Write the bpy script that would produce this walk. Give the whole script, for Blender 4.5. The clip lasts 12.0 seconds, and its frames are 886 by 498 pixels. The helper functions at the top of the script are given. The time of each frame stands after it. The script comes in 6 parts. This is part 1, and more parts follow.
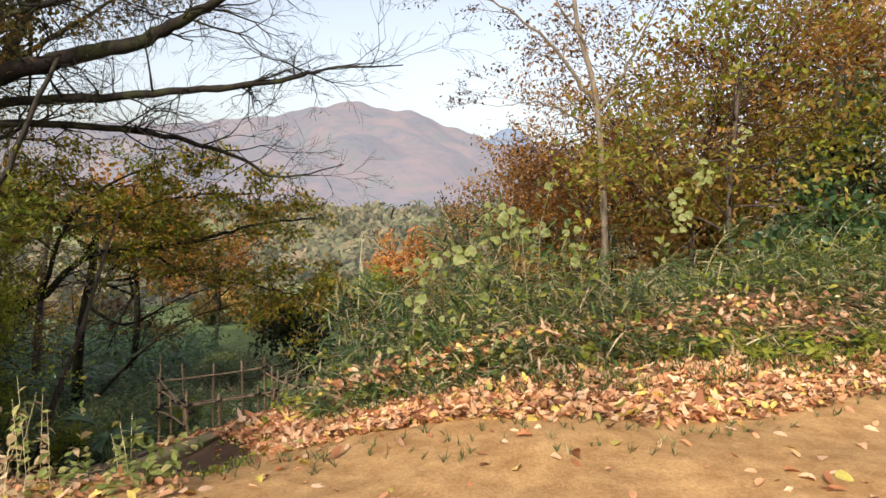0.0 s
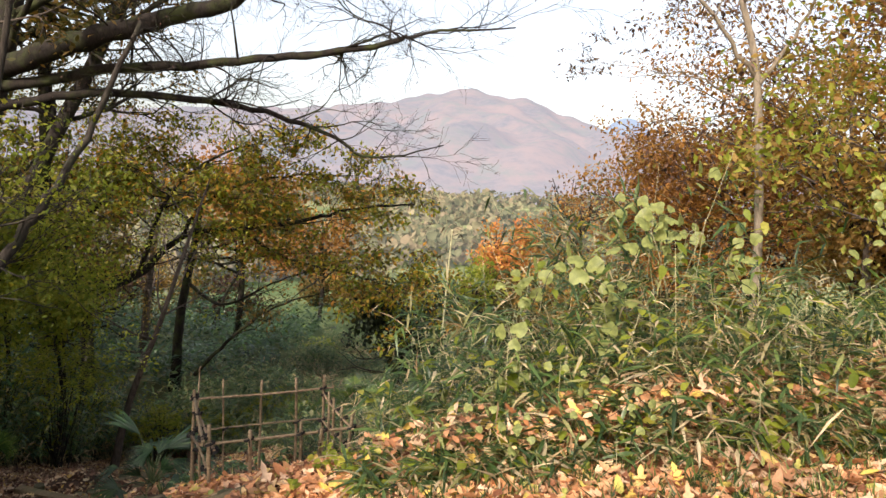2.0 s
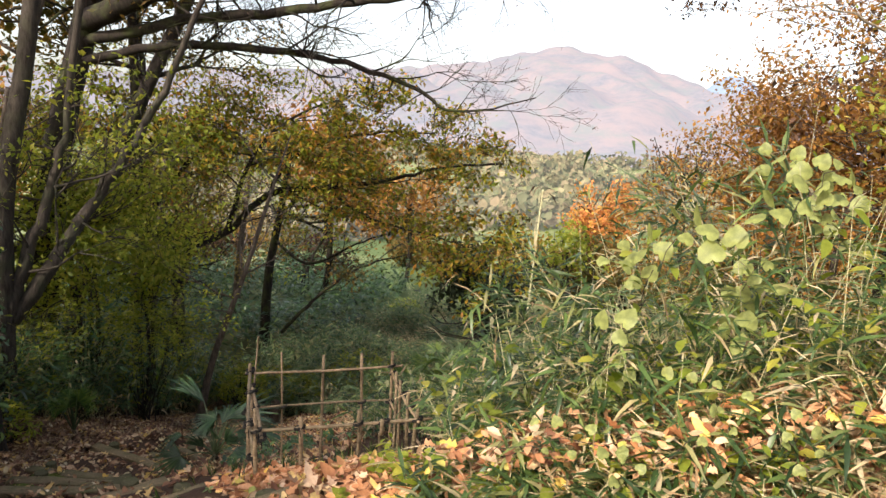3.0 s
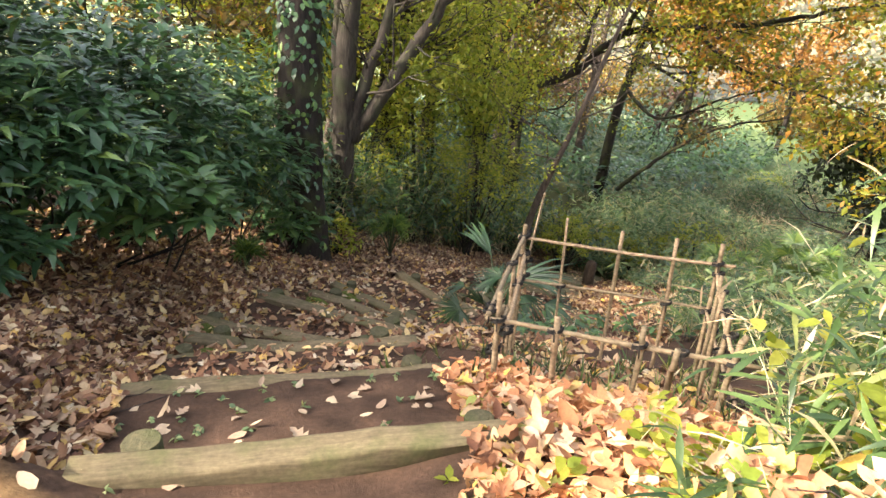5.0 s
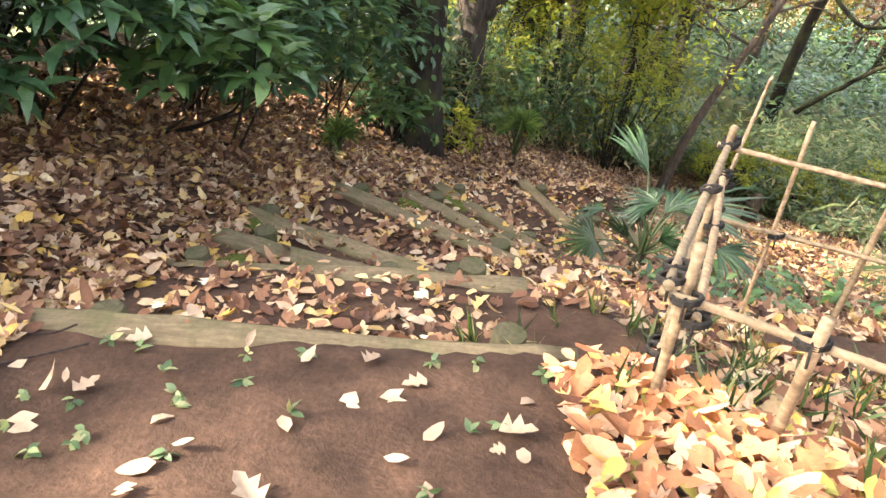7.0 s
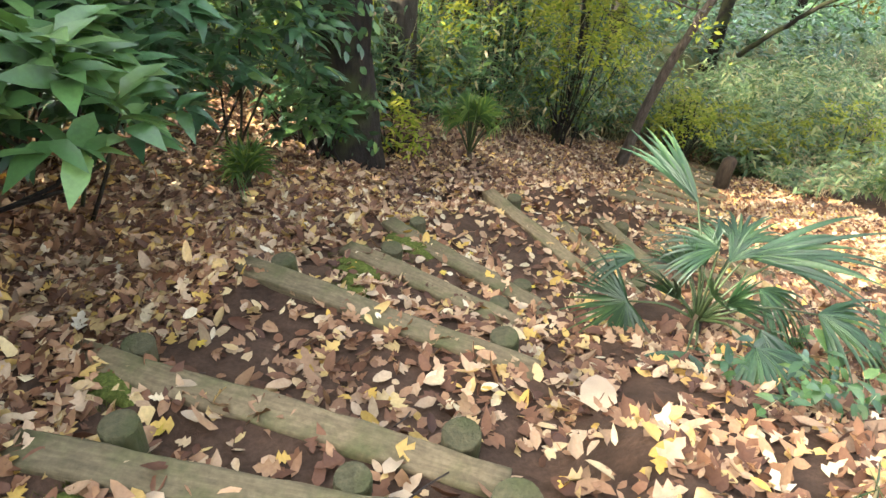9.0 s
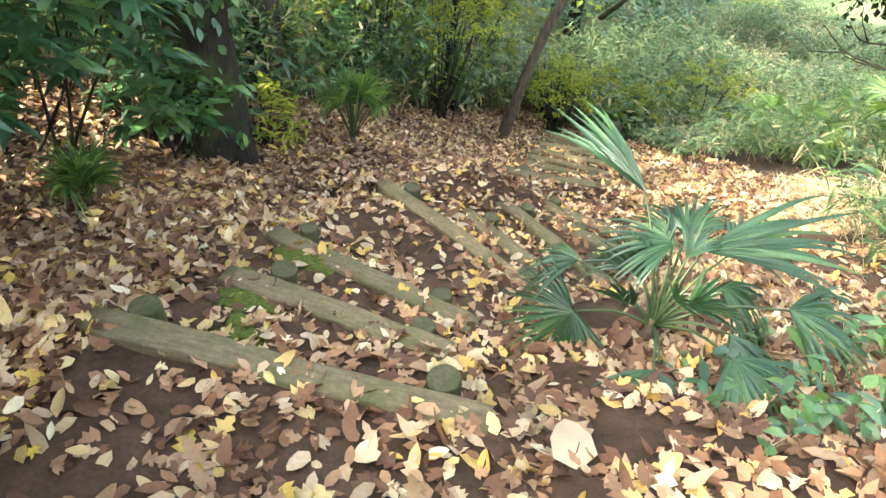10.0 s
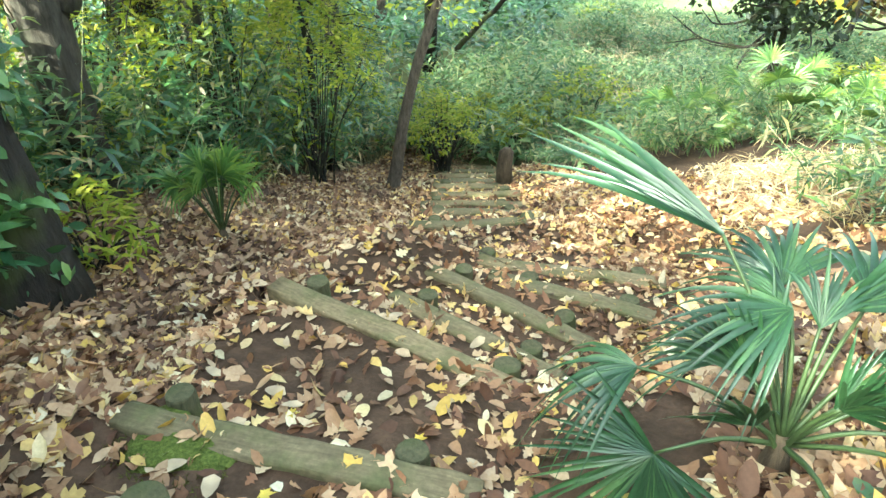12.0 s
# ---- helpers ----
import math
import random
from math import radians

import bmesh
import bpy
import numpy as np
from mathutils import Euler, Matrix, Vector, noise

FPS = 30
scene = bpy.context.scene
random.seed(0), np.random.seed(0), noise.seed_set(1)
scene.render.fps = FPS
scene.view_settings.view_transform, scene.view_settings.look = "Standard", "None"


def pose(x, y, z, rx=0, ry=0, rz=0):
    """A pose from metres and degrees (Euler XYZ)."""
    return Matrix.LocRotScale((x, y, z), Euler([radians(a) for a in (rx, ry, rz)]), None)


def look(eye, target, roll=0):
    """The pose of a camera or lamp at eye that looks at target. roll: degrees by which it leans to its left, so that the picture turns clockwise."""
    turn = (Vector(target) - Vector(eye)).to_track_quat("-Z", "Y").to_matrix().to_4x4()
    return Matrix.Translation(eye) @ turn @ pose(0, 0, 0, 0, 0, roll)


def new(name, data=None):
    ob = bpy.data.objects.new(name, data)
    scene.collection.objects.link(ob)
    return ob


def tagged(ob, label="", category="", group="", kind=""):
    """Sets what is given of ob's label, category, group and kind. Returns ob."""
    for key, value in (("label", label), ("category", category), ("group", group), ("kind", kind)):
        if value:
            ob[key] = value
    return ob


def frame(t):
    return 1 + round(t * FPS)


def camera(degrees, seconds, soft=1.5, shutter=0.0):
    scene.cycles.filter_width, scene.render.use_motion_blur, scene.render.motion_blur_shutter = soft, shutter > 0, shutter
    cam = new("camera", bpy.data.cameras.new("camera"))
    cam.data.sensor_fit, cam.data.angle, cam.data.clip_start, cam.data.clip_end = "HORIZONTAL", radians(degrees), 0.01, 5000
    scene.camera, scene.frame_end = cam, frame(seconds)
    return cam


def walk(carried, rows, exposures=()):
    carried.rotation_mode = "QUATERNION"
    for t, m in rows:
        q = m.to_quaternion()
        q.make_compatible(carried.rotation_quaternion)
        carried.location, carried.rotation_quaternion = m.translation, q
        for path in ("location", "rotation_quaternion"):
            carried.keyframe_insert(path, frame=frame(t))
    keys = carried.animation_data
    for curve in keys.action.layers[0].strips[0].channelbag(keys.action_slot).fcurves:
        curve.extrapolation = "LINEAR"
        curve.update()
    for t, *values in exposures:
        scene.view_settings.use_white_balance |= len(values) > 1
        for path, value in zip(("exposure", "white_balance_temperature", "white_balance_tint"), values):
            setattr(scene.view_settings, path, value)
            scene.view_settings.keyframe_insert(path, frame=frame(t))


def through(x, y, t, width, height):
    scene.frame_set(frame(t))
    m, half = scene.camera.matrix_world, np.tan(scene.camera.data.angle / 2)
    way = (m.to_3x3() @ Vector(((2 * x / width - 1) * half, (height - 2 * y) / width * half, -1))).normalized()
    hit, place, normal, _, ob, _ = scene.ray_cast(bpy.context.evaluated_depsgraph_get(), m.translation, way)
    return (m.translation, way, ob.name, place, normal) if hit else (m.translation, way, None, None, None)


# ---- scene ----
cam = camera(67.3, 12.0)
PATH = [
    (0, (0.152, 0.502, 1.62), (0.129, 2.495, 1.45), 1.68),
    (0.5, (0.168, 0.939, 1.63), (0.142, 2.934, 1.485), 2.47),
    (1, (0.165, 1.407, 1.601), (0.037, 3.398, 1.46), 3.47),
    (1.5, (0.107, 1.921, 1.596), (-0.105, 3.9, 1.397), 4.08),
    (2, (0.1, 2.453, 1.585), (-0.242, 4.411, 1.365), 3.52),
    (2.5, (0.012, 2.952, 1.54), (-0.447, 4.878, 1.258), 4.08),
    (2.7, (-0.018, 3.134, 1.517), (-0.518, 5.046, 1.214), 4.22),
    (4.3, (-0.247, 4.446, 1.237), (-1.381, 5.946, 0.555), 2.22),
    (4.5, (-0.33, 4.596, 1.17), (-1.522, 6.024, 0.434), 3.97),
    (5, (-0.54, 4.91, 1.071), (-1.873, 6.152, 0.247), 3.56),
    (5.5, (-0.734, 5.222, 0.847), (-2.184, 6.319, 0.013), 4.41),
    (6, (-1.023, 5.452, 0.728), (-2.467, 6.493, -0.184), 6.42),
    (6.5, (-1.296, 5.624, 0.558), (-2.729, 6.587, -0.45), 6.8),
    (6.7, (-1.42, 5.728, 0.445), (-2.862, 6.638, -0.601), 6.09),
    (8.3, (-2.726, 6.41, 0.238), (-4.052, 7.267, -0.989), 2.81),
    (8.5, (-2.831, 6.451, 0.244), (-4.131, 7.371, -0.965), 3.47),
    (9, (-3.213, 6.627, 0.019), (-4.478, 7.632, -1.16), 2.79),
    (9.5, (-3.534, 6.753, -0.038), (-4.643, 7.891, -1.253), 5.38),
    (10, (-3.815, 6.929, -0.215), (-4.793, 8.173, -1.438), 5.68),
    (10.5, (-4.05, 7.167, -0.329), (-4.981, 8.448, -1.551), 3.83),
    (11, (-4.277, 7.344, -0.47), (-5.066, 8.759, -1.642), 3.14),
    (11.5, (-4.521, 7.554, -0.632), (-5.281, 9.009, -1.774), 1.32),
    (12, (-4.688, 7.776, -0.786), (-5.454, 9.263, -1.882), -1.09),
]
walk(cam, [(t, look(eye, target, roll)) for t, eye, target, roll in PATH], [(0.0, 0.5, 6800, 13), (1.0, 0.6, 6800, 13), (2.0, 0.85, 6900, 14), (2.7, 1.0, 6900, 13), (4.5, 2.1, 6900, 12), (6.0, 2.8, 6900, 13), (6.5, 2.98, 7000, 14), (8.5, 3.32, 6900, 8), (10.0, 3.45, 6500, -4), (12.0, 3.55, 6050, -18)])

# ---- light ----
SUN_AZ, SUN_EL = 200.0, 36.0          # degrees clockwise from +y, and above the horizon
world = bpy.data.worlds.new("sky")
scene.world = world
world.use_nodes = True
wt = world.node_tree
sky = wt.nodes.new("ShaderNodeTexSky")
sky.sky_type, sky.sun_disc = "NISHITA", False
sky.sun_elevation, sky.sun_rotation = radians(SUN_EL), radians(SUN_AZ)
sky.dust_density, sky.air_density, sky.ozone_density = 3.0, 1.0, 1.0
haze = wt.nodes.new("ShaderNodeHueSaturation")
haze.inputs["Saturation"].default_value, haze.inputs["Value"].default_value = 0.6, 1.15
wt.links.new(sky.outputs[0], haze.inputs["Color"])
wt.links.new(haze.outputs[0], wt.nodes["Background"].inputs[0])
wt.nodes["Background"].inputs[1].default_value = 0.15
sun = new("sun", bpy.data.lights.new("sun", "SUN"))
sun.data.energy, sun.data.angle, sun.data.color = 3.2, radians(0.8), (1.0, 0.93, 0.82)
to_sun = Vector((math.sin(radians(SUN_AZ)) * math.cos(radians(SUN_EL)), math.cos(radians(SUN_AZ)) * math.cos(radians(SUN_EL)), math.sin(radians(SUN_EL))))
sun.matrix_world = look(to_sun * 60, (0, 0, 0))

# ---- materials ----
def ramp_node(nt, fac, stops):
    r = nt.nodes.new("ShaderNodeValToRGB")
    e = r.color_ramp.elements
    e[0].position, e[0].color = stops[0][0], (*stops[0][1], 1)
    e[1].position, e[1].color = stops[-1][0], (*stops[-1][1], 1)
    for p, c in stops[1:-1]:
        n = e.new(p)
        n.color = (*c, 1)
    nt.links.new(fac, r.inputs[0])
    return r.outputs[0]


def noise_node(nt, scale, detail=4.0, rough=0.6, coords="Object"):
    tc = nt.nodes.new("ShaderNodeTexCoord")
    n = nt.nodes.new("ShaderNodeTexNoise")
    n.inputs["Scale"].default_value, n.inputs["Detail"].default_value, n.inputs["Roughness"].default_value = scale, detail, rough
    nt.links.new(tc.outputs[coords], n.inputs["Vector"])
    return n.outputs["Fac"]


def mixed(nt, fac, a, b, how="MIX"):
    m = nt.nodes.new("ShaderNodeMix")
    m.data_type, m.blend_type = "RGBA", how
    for sock, v in ((m.inputs[0], fac), (m.inputs[6], a), (m.inputs[7], b)):
        if hasattr(v, "is_output"):
            nt.links.new(v, sock)
        else:
            sock.default_value = v if isinstance(v, float) else (*v, 1)
    return m.outputs[2]


def bumped(nt, fac, strength, dist):
    b = nt.nodes.new("ShaderNodeBump")
    b.inputs["Strength"].default_value, b.inputs["Distance"].default_value = strength, dist
    nt.links.new(fac, b.inputs["Height"])
    return b.outputs[0]


def start_material(name, rough=0.8, spec=0.3):
    m = bpy.data.materials.new(name)
    m.use_nodes = True
    nt = m.node_tree
    p = nt.nodes["Principled BSDF"]
    p.inputs["Roughness"].default_value = rough
    p.inputs["Specular IOR Level"].default_value = spec
    return m, nt, p


def leaf_material(name, stops, rough=0.55, spec=0.35, through=0.4, patch=0.6):
    """A leaf: a colour of its own for every leaf, light passing through it."""
    m, nt, p = start_material(name, rough, spec)
    g = nt.nodes.new("ShaderNodeNewGeometry")
    col = ramp_node(nt, g.outputs["Random Per Island"], stops)
    tone = ramp_node(nt, noise_node(nt, patch, 3.0), ((0.3, (0.55, 0.55, 0.55)), (0.7, (1.25, 1.2, 1.1))))
    col = mixed(nt, 1.0, col, tone, "MULTIPLY")
    vein = ramp_node(nt, noise_node(nt, 60.0, 2.0), ((0.35, (0.75, 0.72, 0.7)), (0.7, (1.1, 1.1, 1.1))))
    col = mixed(nt, 0.6, col, vein, "MULTIPLY")
    nt.links.new(col, p.inputs["Base Color"])
    t = nt.nodes.new("ShaderNodeBsdfTranslucent")
    nt.links.new(mixed(nt, 1.0, col, (1.15, 1.1, 0.6), "MULTIPLY"), t.inputs[0])
    mix = nt.nodes.new("ShaderNodeMixShader")
    mix.inputs[0].default_value = through
    nt.links.new(p.outputs[0], mix.inputs[1])
    nt.links.new(t.outputs[0], mix.inputs[2])
    nt.links.new(mix.outputs[0], nt.nodes["Material Output"].inputs[0])
    return m


def bark_material(name, dark, light, scale=9.0, moss=None):
    m, nt, p = start_material(name, 0.9, 0.2)
    tc = nt.nodes.new("ShaderNodeTexCoord")
    mp = nt.nodes.new("ShaderNodeMapping")
    mp.inputs["Scale"].default_value = (1, 1, 0.22)
    n = nt.nodes.new("ShaderNodeTexNoise")
    n.inputs["Scale"].default_value, n.inputs["Detail"].default_value, n.inputs["Roughness"].default_value = scale * 3, 6, 0.7
    nt.links.new(tc.outputs["Object"], mp.inputs[0])
    nt.links.new(mp.outputs[0], n.inputs["Vector"])
    col = ramp_node(nt, n.outputs["Fac"], ((0.3, dark), (0.72, light)))
    if moss:
        col = mixed(nt, ramp_node(nt, noise_node(nt, 2.2, 5.0), ((0.48, (0, 0, 0)), (0.66, (0.8, 0.8, 0.8)))), col, moss)
    nt.links.new(col, p.inputs["Base Color"])
    nt.links.new(bumped(nt, n.outputs["Fac"], 0.9, 0.02), p.inputs["Normal"])
    return m


BARK_GREY = bark_material("bark_grey_brown", (0.035, 0.026, 0.02), (0.16, 0.125, 0.1))
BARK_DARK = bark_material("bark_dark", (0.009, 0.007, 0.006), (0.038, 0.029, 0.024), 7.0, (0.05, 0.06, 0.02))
BARK_PALE = bark_material("bark_pale", (0.1, 0.078, 0.055), (0.3, 0.245, 0.18), 6.0)
BARK_MID = bark_material("bark_weathered_grey", (0.02, 0.016, 0.013), (0.085, 0.07, 0.056), 8.0, (0.05, 0.055, 0.03))
TWIG = bark_material("twig_bark", (0.03, 0.022, 0.018), (0.1, 0.075, 0.06), 20.0)

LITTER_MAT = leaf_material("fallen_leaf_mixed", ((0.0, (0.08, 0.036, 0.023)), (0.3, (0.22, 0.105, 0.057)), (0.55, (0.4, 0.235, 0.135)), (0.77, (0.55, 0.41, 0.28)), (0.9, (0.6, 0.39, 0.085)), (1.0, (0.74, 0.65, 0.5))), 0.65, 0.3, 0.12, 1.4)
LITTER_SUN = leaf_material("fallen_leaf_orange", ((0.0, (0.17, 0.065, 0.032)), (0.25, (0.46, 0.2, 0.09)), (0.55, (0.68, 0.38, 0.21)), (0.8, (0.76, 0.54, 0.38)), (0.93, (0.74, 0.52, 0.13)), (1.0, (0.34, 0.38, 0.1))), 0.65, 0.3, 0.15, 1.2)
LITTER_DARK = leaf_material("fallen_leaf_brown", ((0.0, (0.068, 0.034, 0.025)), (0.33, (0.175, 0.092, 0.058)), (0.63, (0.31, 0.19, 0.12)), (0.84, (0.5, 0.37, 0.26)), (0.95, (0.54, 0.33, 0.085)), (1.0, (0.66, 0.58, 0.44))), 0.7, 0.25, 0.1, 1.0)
YELLOW_LEAF = leaf_material("fallen_leaf_yellow", ((0.0, (0.6, 0.4, 0.05)), (1.0, (0.7, 0.55, 0.12))), 0.6, 0.3, 0.2)
PALE_LEAF = leaf_material("fallen_leaf_pale", ((0.0, (0.36, 0.24, 0.17)), (1.0, (0.56, 0.46, 0.33))), 0.65, 0.3, 0.15)
SHRUB_LEAF = leaf_material("evergreen_leaf_glossy", ((0.0, (0.032, 0.075, 0.036)), (0.6, (0.058, 0.135, 0.06)), (0.9, (0.095, 0.19, 0.07)), (1.0, (0.2, 0.3, 0.07))), 0.32, 0.55, 0.28, 0.8)
BROAD_LEAF = leaf_material("broad_evergreen_leaf", ((0.0, (0.05, 0.11, 0.035)), (0.6, (0.085, 0.18, 0.06)), (1.0, (0.17, 0.28, 0.09))), 0.35, 0.5, 0.3, 2.0)
MOSS_TUFT = leaf_material("moss_tuft", ((0.0, (0.05, 0.06, 0.013)), (1.0, (0.13, 0.14, 0.036))), 0.9, 0.1, 0.2, 1.0)
SASA_LEAF = leaf_material("bamboo_grass_leaf", ((0.0, (0.022, 0.05, 0.014)), (0.45, (0.055, 0.105, 0.028)), (0.72, (0.12, 0.19, 0.05)), (0.86, (0.26, 0.28, 0.1)), (0.94, (0.42, 0.36, 0.2)), (1.0, (0.56, 0.47, 0.33))), 0.4, 0.5, 0.35, 0.7)
UNDER_LEAF = leaf_material("undergrowth_leaf", ((0.0, (0.07, 0.13, 0.065)), (0.5, (0.16, 0.25, 0.12)), (0.8, (0.26, 0.35, 0.17)), (0.92, (0.38, 0.4, 0.22)), (1.0, (0.44, 0.36, 0.22))), 0.5, 0.4, 0.42, 0.5)
DRY_GRASS = leaf_material("dry_grass", ((0.0, (0.24, 0.16, 0.09)), (0.6, (0.5, 0.39, 0.24)), (1.0, (0.68, 0.57, 0.4))), 0.7, 0.2, 0.25, 1.0)
KUDZU_LEAF = leaf_material("vine_leaf_pale_green", ((0.0, (0.12, 0.18, 0.045)), (0.5, (0.25, 0.31, 0.1)), (0.8, (0.42, 0.43, 0.18)), (1.0, (0.5, 0.38, 0.22))), 0.5, 0.35, 0.45, 2.0)
VINE_YELLOW = leaf_material("trailing_vine_leaf", ((0.0, (0.3, 0.42, 0.06)), (0.6, (0.5, 0.58, 0.1)), (1.0, (0.66, 0.62, 0.18))), 0.45, 0.4, 0.5, 2.0)
PALM_LEAF = leaf_material("fan_palm_leaf", ((0.0, (0.016, 0.046, 0.02)), (0.7, (0.036, 0.088, 0.036)), (1.0, (0.09, 0.16, 0.055))), 0.36, 0.5, 0.3, 2.0)
PALM_YOUNG = leaf_material("young_palm_leaf", ((0.0, (0.05, 0.11, 0.03)), (0.6, (0.1, 0.19, 0.05)), (1.0, (0.24, 0.32, 0.08))), 0.38, 0.5, 0.4, 2.0)
MAPLE_LEAF = leaf_material("maple_leaf_turning", ((0.0, (0.14, 0.19, 0.025)), (0.5, (0.3, 0.33, 0.04)), (0.75, (0.48, 0.38, 0.05)), (1.0, (0.55, 0.24, 0.045))), 0.55, 0.3, 0.55, 0.25)
YELLOWGREEN_LEAF = leaf_material("yellow_green_leaf", ((0.0, (0.17, 0.24, 0.03)), (0.6, (0.34, 0.4, 0.06)), (1.0, (0.5, 0.48, 0.1))), 0.5, 0.3, 0.58, 0.4)
ORANGE_LEAF = leaf_material("orange_brown_leaf", ((0.0, (0.2, 0.09, 0.03)), (0.5, (0.36, 0.17, 0.045)), (1.0, (0.5, 0.27, 0.07))), 0.6, 0.3, 0.45, 0.3)
FIRE_LEAF = leaf_material("bright_orange_leaf", ((0.0, (0.45, 0.16, 0.05)), (0.6, (0.62, 0.27, 0.09)), (1.0, (0.6, 0.4, 0.1))), 0.6, 0.3, 0.4, 0.3)
OLIVE_LEAF = leaf_material("olive_brown_leaf", ((0.0, (0.06, 0.07, 0.02)), (0.5, (0.14, 0.12, 0.035)), (1.0, (0.3, 0.17, 0.05))), 0.6, 0.3, 0.45, 0.3)
RUSSET_LEAF = leaf_material("russet_leaf", ((0.0, (0.22, 0.16, 0.05)), (0.45, (0.38, 0.22, 0.07)), (0.8, (0.48, 0.32, 0.1)), (1.0, (0.4, 0.42, 0.1))), 0.6, 0.3, 0.5, 0.3)
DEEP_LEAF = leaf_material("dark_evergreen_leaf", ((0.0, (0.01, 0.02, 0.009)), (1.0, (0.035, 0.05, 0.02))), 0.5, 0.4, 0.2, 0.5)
WITHERED_LEAF = leaf_material("withered_leaf", ((0.0, (0.05, 0.035, 0.03)), (1.0, (0.17, 0.1, 0.075))), 0.7, 0.2, 0.3, 0.5)


def ground_material():
    m, nt, p = start_material("earth_and_grass", 0.95, 0.15)
    g = nt.nodes.new("ShaderNodeNewGeometry")
    sep = nt.nodes.new("ShaderNodeSeparateXYZ")
    nt.links.new(g.outputs["Position"], sep.inputs[0])
    fine, mid, broad = noise_node(nt, 45.0, 6.0, 0.7), noise_node(nt, 5.0, 5.0), noise_node(nt, 0.9, 4.0)
    sand = mixed(nt, ramp_node(nt, mid, ((0.3, (0, 0, 0)), (0.7, (1, 1, 1)))), (0.3, 0.165, 0.065), (0.52, 0.325, 0.145))
    soil = mixed(nt, ramp_node(nt, mid, ((0.3, (0, 0, 0)), (0.75, (1, 1, 1)))), (0.041, 0.025, 0.017), (0.106, 0.062, 0.04))
    # track of sandy earth on the level ground, dark humus down the slope
    drop = nt.nodes.new("ShaderNodeMath")
    drop.operation = "MULTIPLY_ADD"
    drop.inputs[1].default_value, drop.inputs[2].default_value = 2.2, 1.62
    nt.links.new(sep.outputs[2], drop.inputs[0])
    wob = nt.nodes.new("ShaderNodeMath")
    wob.operation = "MULTIPLY_ADD"
    wob.inputs[1].default_value = 0.9
    nt.links.new(broad, wob.inputs[0])
    nt.links.new(drop.outputs[0], wob.inputs[2])
    col = mixed(nt, ramp_node(nt, wob.outputs[0], ((0.72, (0, 0, 0)), (1.0, (1, 1, 1)))), soil, sand)
    col = mixed(nt, 0.7, col, ramp_node(nt, fine, ((0.3, (0.5, 0.48, 0.45)), (0.7, (1.25, 1.22, 1.2)))), "MULTIPLY")
    # meadows and woods of the valley floor
    far = mixed(nt, ramp_node(nt, noise_node(nt, 0.02, 4.0), ((0.4, (0, 0, 0)), (0.62, (1, 1, 1)))), (0.1, 0.14, 0.05), (0.3, 0.31, 0.15))
    deep = nt.nodes.new("ShaderNodeMapRange")
    deep.inputs[1].default_value, deep.inputs[2].default_value = -5.8, -8.5
    nt.links.new(sep.outputs[2], deep.inputs[0])
    col = mixed(nt, deep.outputs[0], col, far)
    nt.links.new(col, p.inputs["Base Color"])
    nt.links.new(bumped(nt, fine, 0.7, 0.015), p.inputs["Normal"])
    return m


def mountain_material(name, a, b, haze, haze_glow, warm=None):
    """Woods seen from afar: tree-sized mottling and stands of other colour, with haze put in as emission."""
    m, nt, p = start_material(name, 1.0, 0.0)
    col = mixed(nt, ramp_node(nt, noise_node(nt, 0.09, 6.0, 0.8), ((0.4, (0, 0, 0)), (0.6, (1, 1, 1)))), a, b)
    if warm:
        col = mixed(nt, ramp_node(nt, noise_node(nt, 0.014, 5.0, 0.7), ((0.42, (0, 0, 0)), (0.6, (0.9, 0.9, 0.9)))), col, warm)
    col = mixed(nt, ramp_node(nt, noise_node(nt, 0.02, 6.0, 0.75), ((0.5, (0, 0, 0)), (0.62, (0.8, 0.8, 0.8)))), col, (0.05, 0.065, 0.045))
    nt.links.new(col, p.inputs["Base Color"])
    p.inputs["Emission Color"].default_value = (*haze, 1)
    p.inputs["Emission Strength"].default_value = haze_glow
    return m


def wood_material(name, dark, light, moss_at, moss):
    """Weathered timber: grain along x, green film in patches."""
    m, nt, p = start_material(name, 0.85, 0.25)
    tc = nt.nodes.new("ShaderNodeTexCoord")
    mp = nt.nodes.new("ShaderNodeMapping")
    mp.inputs["Scale"].default_value = (4.0, 34, 34)
    n = nt.nodes.new("ShaderNodeTexNoise")
    n.inputs["Scale"].default_value, n.inputs["Detail"].default_value = 2.0, 6
    nt.links.new(tc.outputs["Object"], mp.inputs[0])
    nt.links.new(mp.outputs[0], n.inputs["Vector"])
    col = ramp_node(nt, n.outputs["Fac"], ((0.3, dark), (0.72, light)))
    g = nt.nodes.new("ShaderNodeObjectInfo")
    col = mixed(nt, 1.0, col, ramp_node(nt, g.outputs["Random"], ((0.0, (0.75, 0.78, 0.75)), (1.0, (1.15, 1.1, 1.05)))), "MULTIPLY")
    blot = noise_node(nt, 4.0, 6.0, 0.65)
    col = mixed(nt, ramp_node(nt, blot, ((moss_at, (0, 0, 0)), (moss_at + 0.2, (0.85, 0.85, 0.85)))), col, moss)
    col = mixed(nt, 0.7, col, ramp_node(nt, noise_node(nt, 38.0, 5.0, 0.7), ((0.32, (0.62, 0.6, 0.56)), (0.66, (1.18, 1.16, 1.12)))), "MULTIPLY")
    nt.links.new(col, p.inputs["Base Color"])
    nt.links.new(bumped(nt, mixed(nt, 0.4, n.outputs["Fac"], blot), 0.5, 0.008), p.inputs["Normal"])
    return m


